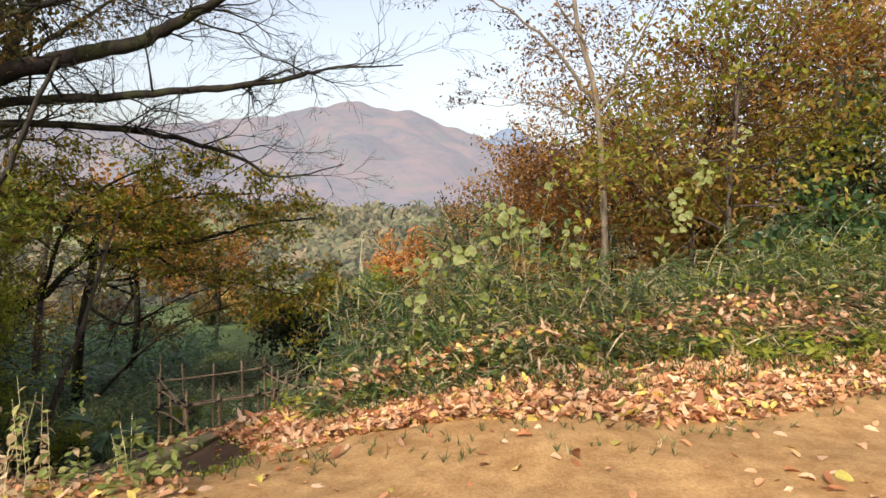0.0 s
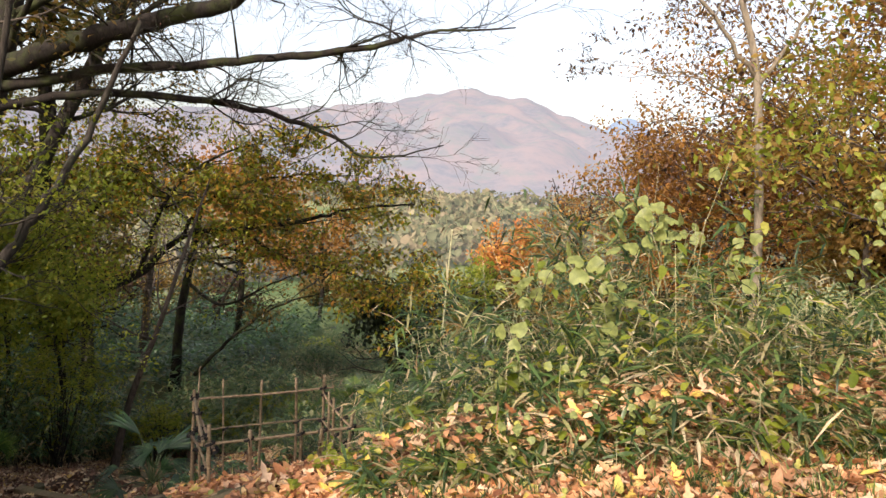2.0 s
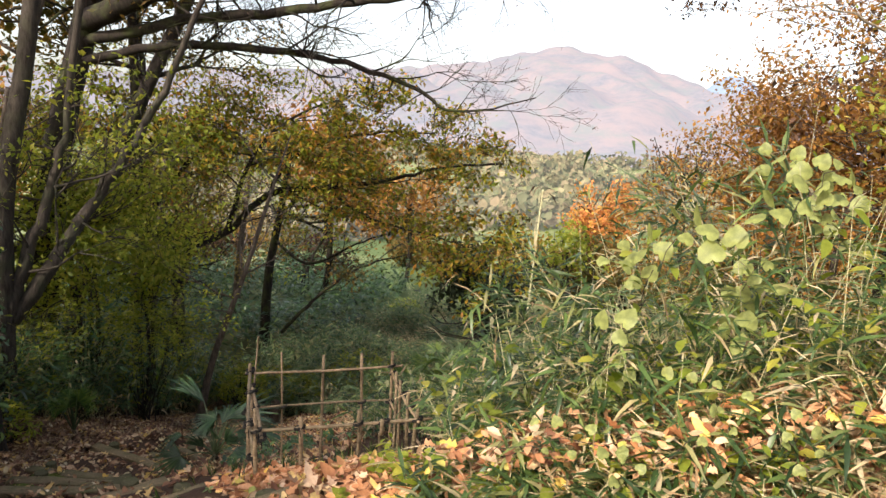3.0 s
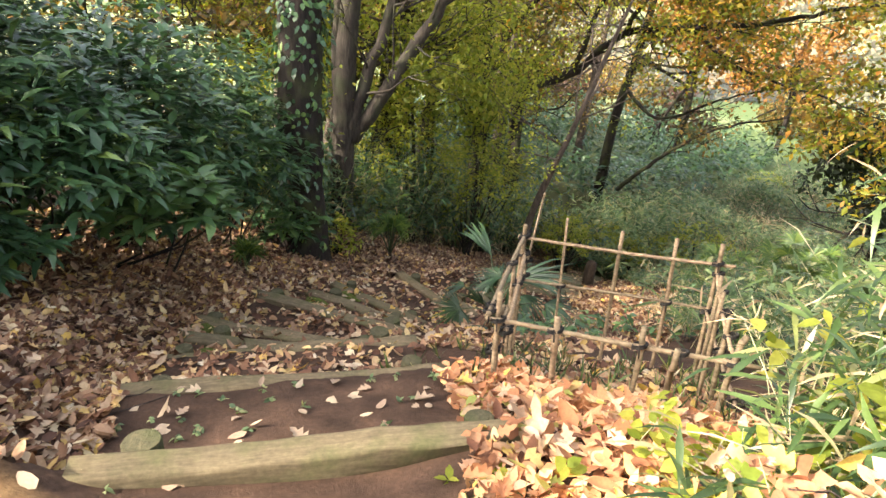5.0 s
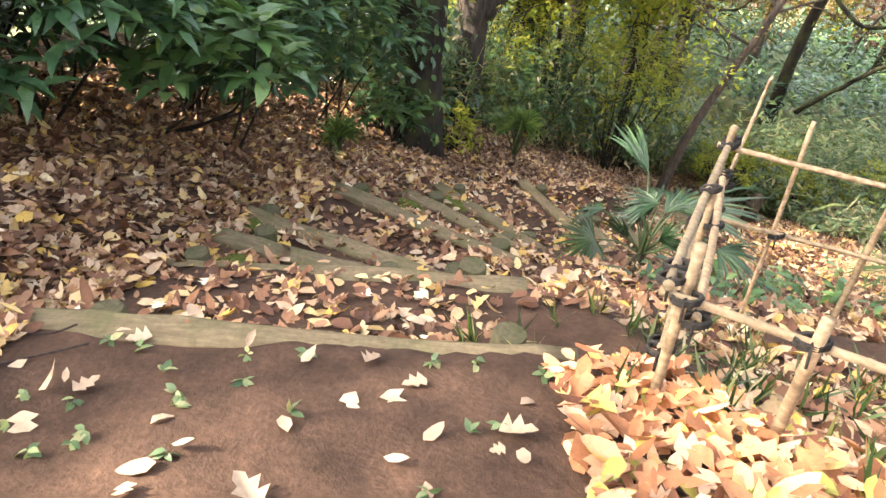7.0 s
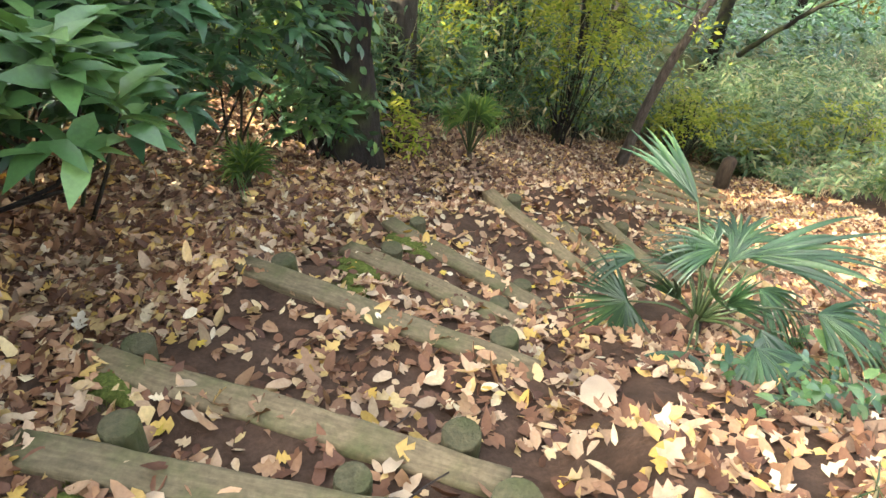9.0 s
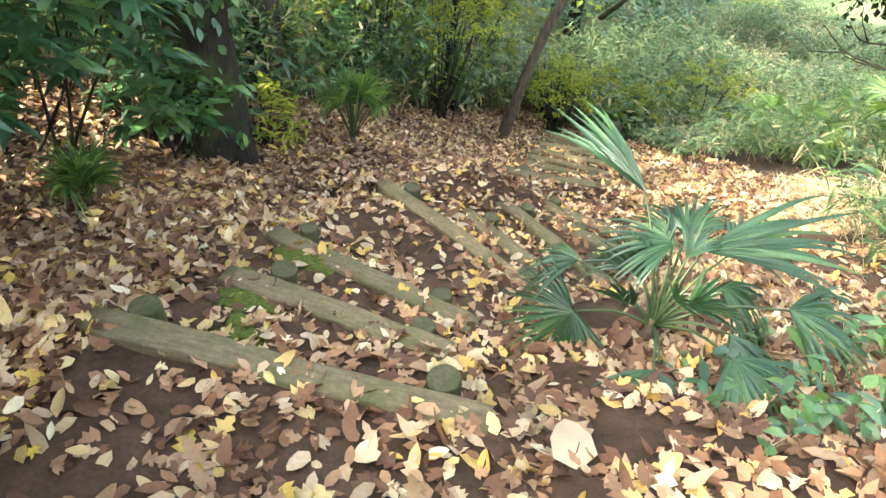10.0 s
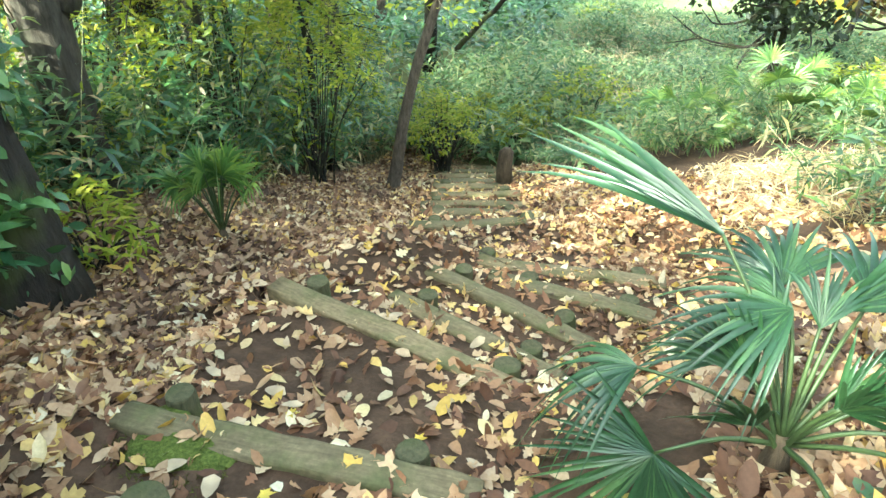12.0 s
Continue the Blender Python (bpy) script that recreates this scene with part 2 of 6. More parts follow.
BEAM = wood_material("weathered_timber", (0.115, 0.088, 0.052), (0.205, 0.158, 0.095), 0.47, (0.085, 0.085, 0.034))
STAKE = bark_material("mossy_log_end", (0.045, 0.042, 0.022), (0.125, 0.11, 0.06), 12.0, (0.06, 0.07, 0.024))
BAMBOO = wood_material("dry_bamboo", (0.17, 0.12, 0.075), (0.34, 0.255, 0.165), 0.62, (0.2, 0.165, 0.11))
TIE, _nt, _p = start_material("black_palm_twine", 0.9, 0.2)
_nt.links.new(ramp_node(_nt, noise_node(_nt, 90.0), ((0.3, (0.008, 0.007, 0.006)), (0.7, (0.04, 0.035, 0.03)))), _p.inputs["Base Color"])
MOSS, _nt, _p = start_material("moss", 1.0, 0.1)
_nt.links.new(ramp_node(_nt, noise_node(_nt, 70.0, 5.0), ((0.3, (0.045, 0.058, 0.013)), (0.7, (0.135, 0.155, 0.036)))), _p.inputs["Base Color"])
_nt.links.new(bumped(_nt, noise_node(_nt, 120.0, 4.0), 1.0, 0.012), _p.inputs["Normal"])
CANE = wood_material("pale_cane", (0.4, 0.36, 0.2), (0.62, 0.57, 0.38), 0.7, (0.3, 0.28, 0.12))
ROT = bark_material("rotten_wood", (0.02, 0.014, 0.01), (0.1, 0.07, 0.045), 8.0)

# ---- building blocks ----
rng = np.random.default_rng(7)


class Geo:
    """Gathers vertices and faces of one mesh."""
    def __init__(self):
        self.v, self.q, self.t, self.n = [], [], [], 0

    def add(self, verts, quads=None, tris=None):
        verts = np.asarray(verts, float).reshape(-1, 3)
        if quads is not None and len(quads):
            self.q.append(np.asarray(quads, int) + self.n)
        if tris is not None and len(tris):
            self.t.append(np.asarray(tris, int) + self.n)
        self.v.append(verts)
        self.n += len(verts)

    def mesh(self, name, material, smooth=True):
        me = bpy.data.meshes.new(name)
        v = np.concatenate(self.v)
        q = np.concatenate(self.q) if self.q else np.zeros((0, 4), int)
        t = np.concatenate(self.t) if self.t else np.zeros((0, 3), int)
        me.vertices.add(len(v))
        me.vertices.foreach_set("co", v.astype(np.float32).ravel())
        me.loops.add(q.size + t.size)
        me.loops.foreach_set("vertex_index", np.concatenate([q.ravel(), t.ravel()]).astype(np.int32))
        me.polygons.add(len(q) + len(t))
        starts = np.concatenate([np.arange(len(q)) * 4, q.size + np.arange(len(t)) * 3]).astype(np.int32)
        me.polygons.foreach_set("loop_start", starts)
        me.polygons.foreach_set("use_smooth", np.full(len(q) + len(t), smooth))
        me.update(calc_edges=True)
        me.validate()
        me.materials.append(material)
        return me


def part(name, geo, material, parent=None, label="", smooth=True):
    ob = new(name, geo.mesh(name, material, smooth))
    if parent:
        ob.parent = parent
    return tagged(ob, label)


def thing(name, where, label, category, group="", kind=""):
    ob = new(name)
    ob.location = where
    ob.empty_display_size = 0.1
    return tagged(ob, label, category, group, kind)


def curve(points, steps):
    """A smooth line through the points."""
    p = np.asarray(points, float)
    if len(p) == 2:
        return p[0] + (p[1] - p[0]) * np.linspace(0, 1, steps)[:, None]
    ext = np.vstack([2 * p[0] - p[1], p, 2 * p[-1] - p[-2]])
    out = []
    for u in np.linspace(0, len(p) - 1.0001, steps):
        i = int(u)
        f = u - i
        a, b, c, d = ext[i:i + 4]
        out.append(0.5 * (2 * b + (c - a) * f + (2 * a - 5 * b + 4 * c - d) * f * f + (3 * b - a - 3 * c + d) * f ** 3))
    return np.array(out)


def tube(geo, pts, radii, sides=6, lumps=0.0):
    pts = np.asarray(pts, float)
    k = len(pts)
    radii = np.broadcast_to(np.asarray(radii, float), (k,))
    d = np.gradient(pts, axis=0)
    d /= np.linalg.norm(d, axis=1)[:, None] + 1e-9
    ref = np.array([0.0, 0.0, 1.0]) if abs(d[0, 2]) < 0.9 else np.array([1.0, 0.0, 0.0])
    u = np.cross(d, ref)
    u /= np.linalg.norm(u, axis=1)[:, None] + 1e-9
    w = np.cross(d, u)
    a = np.linspace(0, 2 * np.pi, sides, endpoint=False)
    r = radii[:, None] * (1 + lumps * np.sin(3 * a + 1.7 * np.arange(k)[:, None]) * 0.5 + lumps * rng.normal(0, 0.35, (k, sides)))
    v = pts[:, None] + r[..., None] * (u[:, None] * np.cos(a)[:, None] + w[:, None] * np.sin(a)[:, None])
    i, j = np.meshgrid(np.arange(k - 1), np.arange(sides), indexing="ij")
    q = np.stack([i * sides + j, i * sides + (j + 1) % sides, (i + 1) * sides + (j + 1) % sides, (i + 1) * sides + j], -1).reshape(-1, 4)
    verts = np.vstack([v.reshape(-1, 3), pts[:1], pts[-1:]])
    b, e = k * sides, k * sides + 1
    jj = np.arange(sides)
    tris = np.vstack([np.stack([np.full(sides, b), (jj + 1) % sides, jj], 1), np.stack([np.full(sides, e), (k - 1) * sides + jj, (k - 1) * sides + (jj + 1) % sides], 1)])
    geo.add(verts, q, tris)


LEAF_SHAPES = {
    # rows along the leaf: share of length, half width, with the midrib folded between
    "ovate": ((0.0, 0.0), (0.3, 0.85), (0.65, 0.8), (1.0, 0.0)),
    "lance": ((0.0, 0.05), (0.35, 1.0), (0.7, 0.6), (1.0, 0.0)),
    "blade": ((0.0, 0.3), (0.4, 1.0), (1.0, 0.0)),
    "round": ((0.0, 0.1), (0.22, 1.0), (0.6, 0.95), (0.88, 0.5), (1.0, 0.0)),
    "dot": ((0.0, 0.0), (0.5, 1.0), (1.0, 0.0)),
    "lobed": ((0.0, 0.12), (0.2, 1.0), (0.33, 0.42), (0.52, 0.95), (0.64, 0.36), (0.8, 0.42), (1.0, 0.0)),
}


def leaves(geo, at, along, up, length, width, shape="ovate", fold=0.3, curl=0.2):
    """Many leaves at once: at the points, along and up give each one's way and face."""
    at, along, up = (np.asarray(a, float).reshape(-1, 3) for a in (at, along, up))
    n = len(at)
    if not n:
        return
    along = along / (np.linalg.norm(along, axis=1)[:, None] + 1e-9)
    side = np.cross(along, up)
    side /= np.linalg.norm(side, axis=1)[:, None] + 1e-9
    up = np.cross(side, along)
    length, width = np.broadcast_to(length, (n,))[:, None], np.broadcast_to(width, (n,))[:, None] * 0.5
    curl, fold = np.broadcast_to(curl, (n,))[:, None], np.broadcast_to(fold, (n,))[:, None]
    rows = LEAF_SHAPES[shape]
    cols = []
    for s, h in rows:
        mid = at + along * length * s - up * curl * length * s * s
        if h == 0:
            cols.append([mid])
        else:
            lift = up * width * h * fold
            cols.append([mid - side * width * h + lift, mid, mid + side * width * h + lift])
    flat = [c for row in cols for c in row]
    v = np.stack(flat, 1)
    q, t, first, prev = [], [], 0, None
    for row in cols:
        now = list(range(first, first + len(row)))
        if prev:
            if len(prev) == 1 and len(now) == 3:
                t += [[prev[0], now[1], now[0]], [prev[0], now[2], now[1]]]
            elif len(prev) == 3 and len(now) == 1:
                t += [[prev[0], prev[1], now[0]], [prev[1], prev[2], now[0]]]
            elif len(prev) == 3:
                q += [[prev[0], prev[1], now[1], now[0]], [prev[1], prev[2], now[2], now[1]]]
        prev, first = now, first + len(row)
    step = (np.arange(n) * len(flat))[:, None, None]
    geo.add(v.reshape(-1, 3), (np.array(q)[None] + step).reshape(-1, 4) if q else None, (np.array(t)[None] + step).reshape(-1, 3) if t else None)


def rand_dirs(n, flat=1.0):
    d = rng.normal(size=(n, 3)) * (1, 1, flat)
    return d / (np.linalg.norm(d, axis=1)[:, None] + 1e-9)

# ---- the lie of the land ----
# treads of the log stair: left end, right end of each timber and the height of its top
STEPS = [
    ((-2.75, 5.22), (-1.87, 6.78), -0.66), ((-3.79, 5.54), (-2.85, 7.18), -1.10), ((-4.55, 6.05), (-3.66, 7.60), -1.50),
    ((-5.05, 6.44), (-4.06, 7.31), -1.70), ((-5.57, 6.70), (-4.13, 7.70), -1.88), ((-6.08, 7.58), (-4.62, 8.35), -2.16),
    ((-6.24, 8.30), (-5.08, 8.69), -2.42), ((-6.62, 8.86), (-5.24, 9.12), -2.66), ((-7.02, 10.21), (-5.29, 9.99), -3.06),
    ((-6.51, 10.66), (-5.32, 10.41), -3.30), ((-6.55, 11.26), (-5.30, 10.99), -3.50), ((-6.25, 11.62), (-4.95, 11.60), -3.66),
    ((-6.72, 11.92), (-5.07, 12.31), -3.84), ((-7.67, 12.82), (-6.34, 13.53), -4.26), ((-7.98, 13.60), (-6.78, 14.16), -4.60),
    ((-8.31, 14.22), (-7.15, 14.76), -4.88), ((-8.57, 14.94), (-7.44, 15.47), -5.16), ((-8.91, 15.66), (-7.83, 16.16), -5.46),
    ((-9.22, 16.30), (-8.16, 16.80), -5.74), ((-9.55, 17.00), (-8.49, 17.50), -6.04), ((-9.9, 17.75), (-8.85, 18.2), -6.35), ((-10.3, 18.5), (-9.25, 18.95), -6.68),
]
def set_back(l, r, top, by=0.065):
    a = math.atan2(r[1] - l[1], r[0] - l[0])
    return (l[0] + by * math.sin(a), l[1] - by * math.cos(a)), (r[0] + by * math.sin(a), r[1] - by * math.cos(a)), top


STEPS = [set_back(*s) for s in STEPS]
AXIS = np.array([(0.3, 3.0), (-0.8, 5.0)] + [((l[0] + r[0]) / 2, (l[1] + r[1]) / 2) for l, r, _ in STEPS] + [(-12.0, 23.0)])


def soft_min(a, b, k):
    h = np.clip(0.5 + 0.5 * (b - a) / k, 0, 1)
    return b + (a - b) * h - k * h * (1 - h)


def beside(x, y):
    """How far a place lies to the left (+) of the stair's axis, and how far from it."""
    best, sgn = np.full(np.shape(x), 1e9), np.zeros(np.shape(x))
    for a, b in zip(AXIS[:-1], AXIS[1:]):
        d = b - a
        u = np.clip(((x - a[0]) * d[0] + (y - a[1]) * d[1]) / (d @ d), 0, 1)
        px, py = x - a[0] - u * d[0], y - a[1] - u * d[1]
        r = np.hypot(px, py)
        s = np.sign(d[0] * py - d[1] * px)
        sgn = np.where(r < best, s, sgn)
        best = np.minimum(r, best)
    return sgn, best


def natural(x, y):
    x, y = np.asarray(x, float), np.asarray(y, float)
    slope = -0.76 + 0.315 * (x + 2.28) - 0.294 * (y - 6.03)
    level = 0.0 + 0.012 * x + 0.05 * np.sin(0.7 * x + 0.4) * np.sin(0.5 * y) + 0.03 * np.clip(y - 6.5, 0, 8)
    z = soft_min(slope, level, 0.5)
    s, d = beside(x, y)
    left = np.clip((d - 0.75) * (s > 0), 0, 6)
    near = np.clip((3.2 - x) / 3, 0, 1) * np.clip((y - 3.5) / 2.5, 0, 1)
    z = z + near * (0.42 * left - 0.03 * left ** 2)
    z = z + 0.2 * np.exp(-((x + 1.9) ** 2 + (y - 6.95) ** 2) / 0.5)
    z = z - 0.22 * np.exp(-((x + 1.45) ** 2 + (y - 5.55) ** 2) / 0.7)
    z = -soft_min(-z, 7.2 + 0.11 * np.clip(np.hypot(x + 4, y - 7) - 24, 0, 100), 1.5)
    return z + 0.035 * np.sin(2.1 * x + 1.3 * y) * np.sin(1.7 * y - 0.8 * x) + 0.012 * np.sin(6.3 * x - 2 * y) * np.sin(5.7 * y + x)


def height(x, y):
    """The ground, with the treads cut level behind each timber."""
    x, y = np.asarray(x, float), np.asarray(y, float)
    z = natural(x, y)
    done, fine = np.zeros(x.shape, bool), 0.012 * np.sin(7 * x) * np.sin(6 * y)
    for k, (l, r, top) in enumerate(STEPS):
        l, r = np.array(l), np.array(r)
        along = (r - l) / np.linalg.norm(r - l)
        down = np.array((-along[1], along[0]))
        mid = (l + r) / 2
        s = (x - mid[0]) * down[0] + (y - mid[1]) * down[1]
        w = np.abs((x - mid[0]) * along[0] + (y - mid[1]) * along[1]) - np.linalg.norm(r - l) / 2
        low = STEPS[k + 1][2] if k + 1 < len(STEPS) else top - 0.25
        fade = np.clip((0.5 - w) / 0.4, 0, 1)
        fade = fade * fade * (3 - 2 * fade)
        ok = (s > 0.02) & (s < 1.9)
        tread = np.maximum(low - 0.03, top - 0.13 - s * 0.3) + fine
        z = np.where(ok, z + (tread - z) * fade * np.clip((1.9 - s) / 0.8, 0, 1), z)
        before = (k > 0) & (s <= 0) & (s > -0.3) & ~done
        z = np.where(before, z + (top - 0.045 + fine - z) * fade, z)
        done |= ok & (fade > 0.5)
    return z


def spread(lo, hi, step, far, grow):
    mid = list(np.arange(lo, hi, step))
    out, s = [hi], step
    while out[-1] < far:
        s *= grow
        out.append(out[-1] + s)
    back, s = [lo - step], step
    while back[-1] > -far:
        s *= grow
        back.append(back[-1] - s)
    return np.array(back[::-1] + mid + out)


def sheet(name, xs, ys, fn, material, label, category):
    gx, gy = np.meshgrid(xs, ys, indexing="ij")
    z = fn(gx, gy)
    g = Geo()
    i, j = np.meshgrid(np.arange(len(xs) - 1), np.arange(len(ys) - 1), indexing="ij")
    n = len(ys)
    q = np.stack([i * n + j, (i + 1) * n + j, (i + 1) * n + j + 1, i * n + j + 1], -1).reshape(-1, 4)
    g.add(np.stack([gx, gy, z], -1).reshape(-1, 3), q)
    return tagged(part(name, g, material), label, category, kind="structure")


sheet("ground", spread(-9.0, 4.5, 0.05, 3200, 1.1), spread(1.5, 16.0, 0.05, 3200, 1.1), height, ground_material(), "sandy earth track giving way to dark leaf-strewn soil on a wooded slope", "ground")


def ridge(x, y):
    """The wooded mountain: a crest that falls away to both sides, with spurs and gullies down its face."""
    crest = np.interp(x, (-1500, -900, -700, -480, -330, -270, -235, -170, -80, 30, 95, 180, 500, 1500), (110, 140, 150, 162, 190, 204, 212, 202, 190, 150, 130, 119, 100, 80))
    crest = crest + 3.0 * np.sin(x / 19.0) + 2.0 * np.sin(x / 8.3 + 1.0)
    face = np.clip((y - 560) / 900, 0, 1)
    bend = x + 60 * np.sin(y / 210) + 25 * np.sin(y / 83)
    spurs = 30 * np.abs(np.sin(bend / 95)) + 16 * np.abs(np.sin(bend / 41 + y / 160 + 0.7)) + 8 * np.sin(bend / 17 + y / 45)
    knolls = 26 * np.exp(-((x + 330) / 190) ** 2 - ((y - 800) / 120) ** 2) + 20 * np.exp(-((x + 40) / 150) ** 2 - ((y - 760) / 110) ** 2)
    body = crest * face ** 1.15 + (spurs - 22) * np.sin(np.pi * np.clip(face, 0, 1)) + knolls
    return -20 + body * np.clip((2000 - y) / 450, 0, 1)


def far_ridge(x, y):
    return -20 + (170 * np.exp(-((x - 200) / 150) ** 2) + 120 * np.exp(-((x - 600) / 500) ** 2) + 40) * np.exp(-((y - 2600) / 200) ** 2)


# both mountains emit a bluish colour that stands in for distance haze
tagged(sheet("backdrop_mountain", np.arange(-1500, 1500, 11.0), np.arange(520, 2000, 14.0), ridge, mountain_material("autumn_mountain_haze_glow", (0.03, 0.033, 0.035), (0.09, 0.072, 0.066), (0.52, 0.55, 0.67), 0.4, (0.125, 0.08, 0.062)), "mountain covered with russet autumn woods, with a faint glow painted in for haze", "mountain"))
tagged(sheet("backdrop_mountain", np.arange(-400, 1300, 20.0), np.arange(2200, 3000, 50.0), far_ridge, mountain_material("far_mountain_haze_glow", (0.05, 0.06, 0.08), (0.08, 0.1, 0.12), (0.42, 0.54, 0.76), 0.5), "distant mountain with a blue glow painted in for haze", "mountain"))

# ---- the log stair ----
def box_geo(lx, ly, lz, bevel, wear=0.004):
    """A timber along x, with rounded arrises and uneven faces, its top at z = 0."""
    g = Geo()
    n = 14
    prof = []
    for cx, cy, a0 in ((ly / 2 - bevel, -bevel, 0), (-ly / 2 + bevel, -bevel, 90), (-ly / 2 + bevel, -lz + bevel, 180), (ly / 2 - bevel, -lz + bevel, 270)):
        for a in (a0, a0 + 45, a0 + 90):
            prof.append((cx + bevel * math.cos(radians(a)), cy + bevel * math.sin(radians(a))))
    prof = np.array(prof)
    m = len(prof)
    xs = np.linspace(-lx / 2, lx / 2, n)
    v = np.zeros((n, m, 3))
    v[..., 0] = xs[:, None]
    v[..., 1:] = prof + rng.normal(0, wear, (n, m, 2))
    v[0, :, 1:] *= 0.94
    v[-1, :, 1:] *= 0.94
    v[..., 2] += 0.008 * np.sin(xs * 5 + rng.random() * 6)[:, None]
    i, j = np.meshgrid(np.arange(n - 1), np.arange(m), indexing="ij")
    q = np.stack([i * m + j, i * m + (j + 1) % m, (i + 1) * m + (j + 1) % m, (i + 1) * m + j], -1).reshape(-1, 4)
    c = v.reshape(-1, 3)
    ends = np.vstack([v[0].mean(0), v[-1].mean(0)])
    jj = np.arange(m)
    t = np.vstack([np.stack([np.full(m, n * m), (jj + 1) % m, jj], 1), np.stack([np.full(m, n * m + 1), (n - 1) * m + jj, (n - 1) * m + (jj + 1) % m], 1)])
    g.add(np.vstack([c, ends]), q[:, ::-1], t[:, ::-1])
    return g


def stake_geo(radius, tall):
    """A short round post with a chamfered, slightly domed top at z = 0."""
    g = Geo()
    pts = [(0, 0, -tall), (0, 0, -0.25), (0, 0, -0.03), (0, 0, -0.008), (0, 0, 0.0), (0, 0, 0.002)]
    tube(g, pts, np.array([1.02, 1.0, 1.0, 0.985, 0.93, 0.4]) * radius, 18, 0.03)
    return g


def log_step(l, r, top, k):
    l, r = np.array(l), np.array(r)
    mid, d = (l + r) / 2, r - l
    length, turn = float(np.linalg.norm(d)), math.degrees(math.atan2(d[1], d[0]))
    step = thing("log_step", (0, 0, 0), "weathered timber edging of an earth step, pegged by mossy round stakes", "step", "steps of the log stair")
    step.matrix_world = pose(mid[0], mid[1], top, rng.normal(0, 0.8), rng.normal(0, 0.7), turn)
    part("beam", box_geo(length, 0.17 if k == 2 else 0.14, 0.14, 0.016), BEAM, step)
    for sx in (-1, 1):
        s = part("stake", stake_geo(rng.uniform(0.058, 0.074), 0.5), STAKE, step, "round log stake with a green mossy top", False)
        s.location = (sx * (length / 2 - rng.uniform(0.16, 0.3)), 0.14, rng.uniform(-0.055, 0.01))
        s.rotation_euler = (rng.normal(0, 0.05), rng.normal(0, 0.05), rng.random() * 6)
    return step


for k, (l, r, top) in enumerate(STEPS):
    log_step(l, r, top, k)

# ---- the bamboo fence ----
def pole(geo, a, b, radius, nodes=0.22):
    a, b = np.array(a, float), np.array(b, float)
    long = np.linalg.norm(b - a)
    pts, rad = [], []
    u = 0.0
    while u < long:
        for off, k in ((0.0, 1.0), (0.006, 1.13), (0.014, 1.13), (0.02, 1.0)):
            if u + off < long:
                pts.append(a + (b - a) * (u + off) / long)
                rad.append(radius * k)
        u += nodes * rng.uniform(0.8, 1.2)
    pts.append(b)
    rad.append(radius * 0.96)
    pts = np.array(pts) + np.outer(np.sin(np.linspace(0, 3.1, len(pts))), rng.normal(0, 0.012, 3))
    tube(geo, pts, rad, 10)


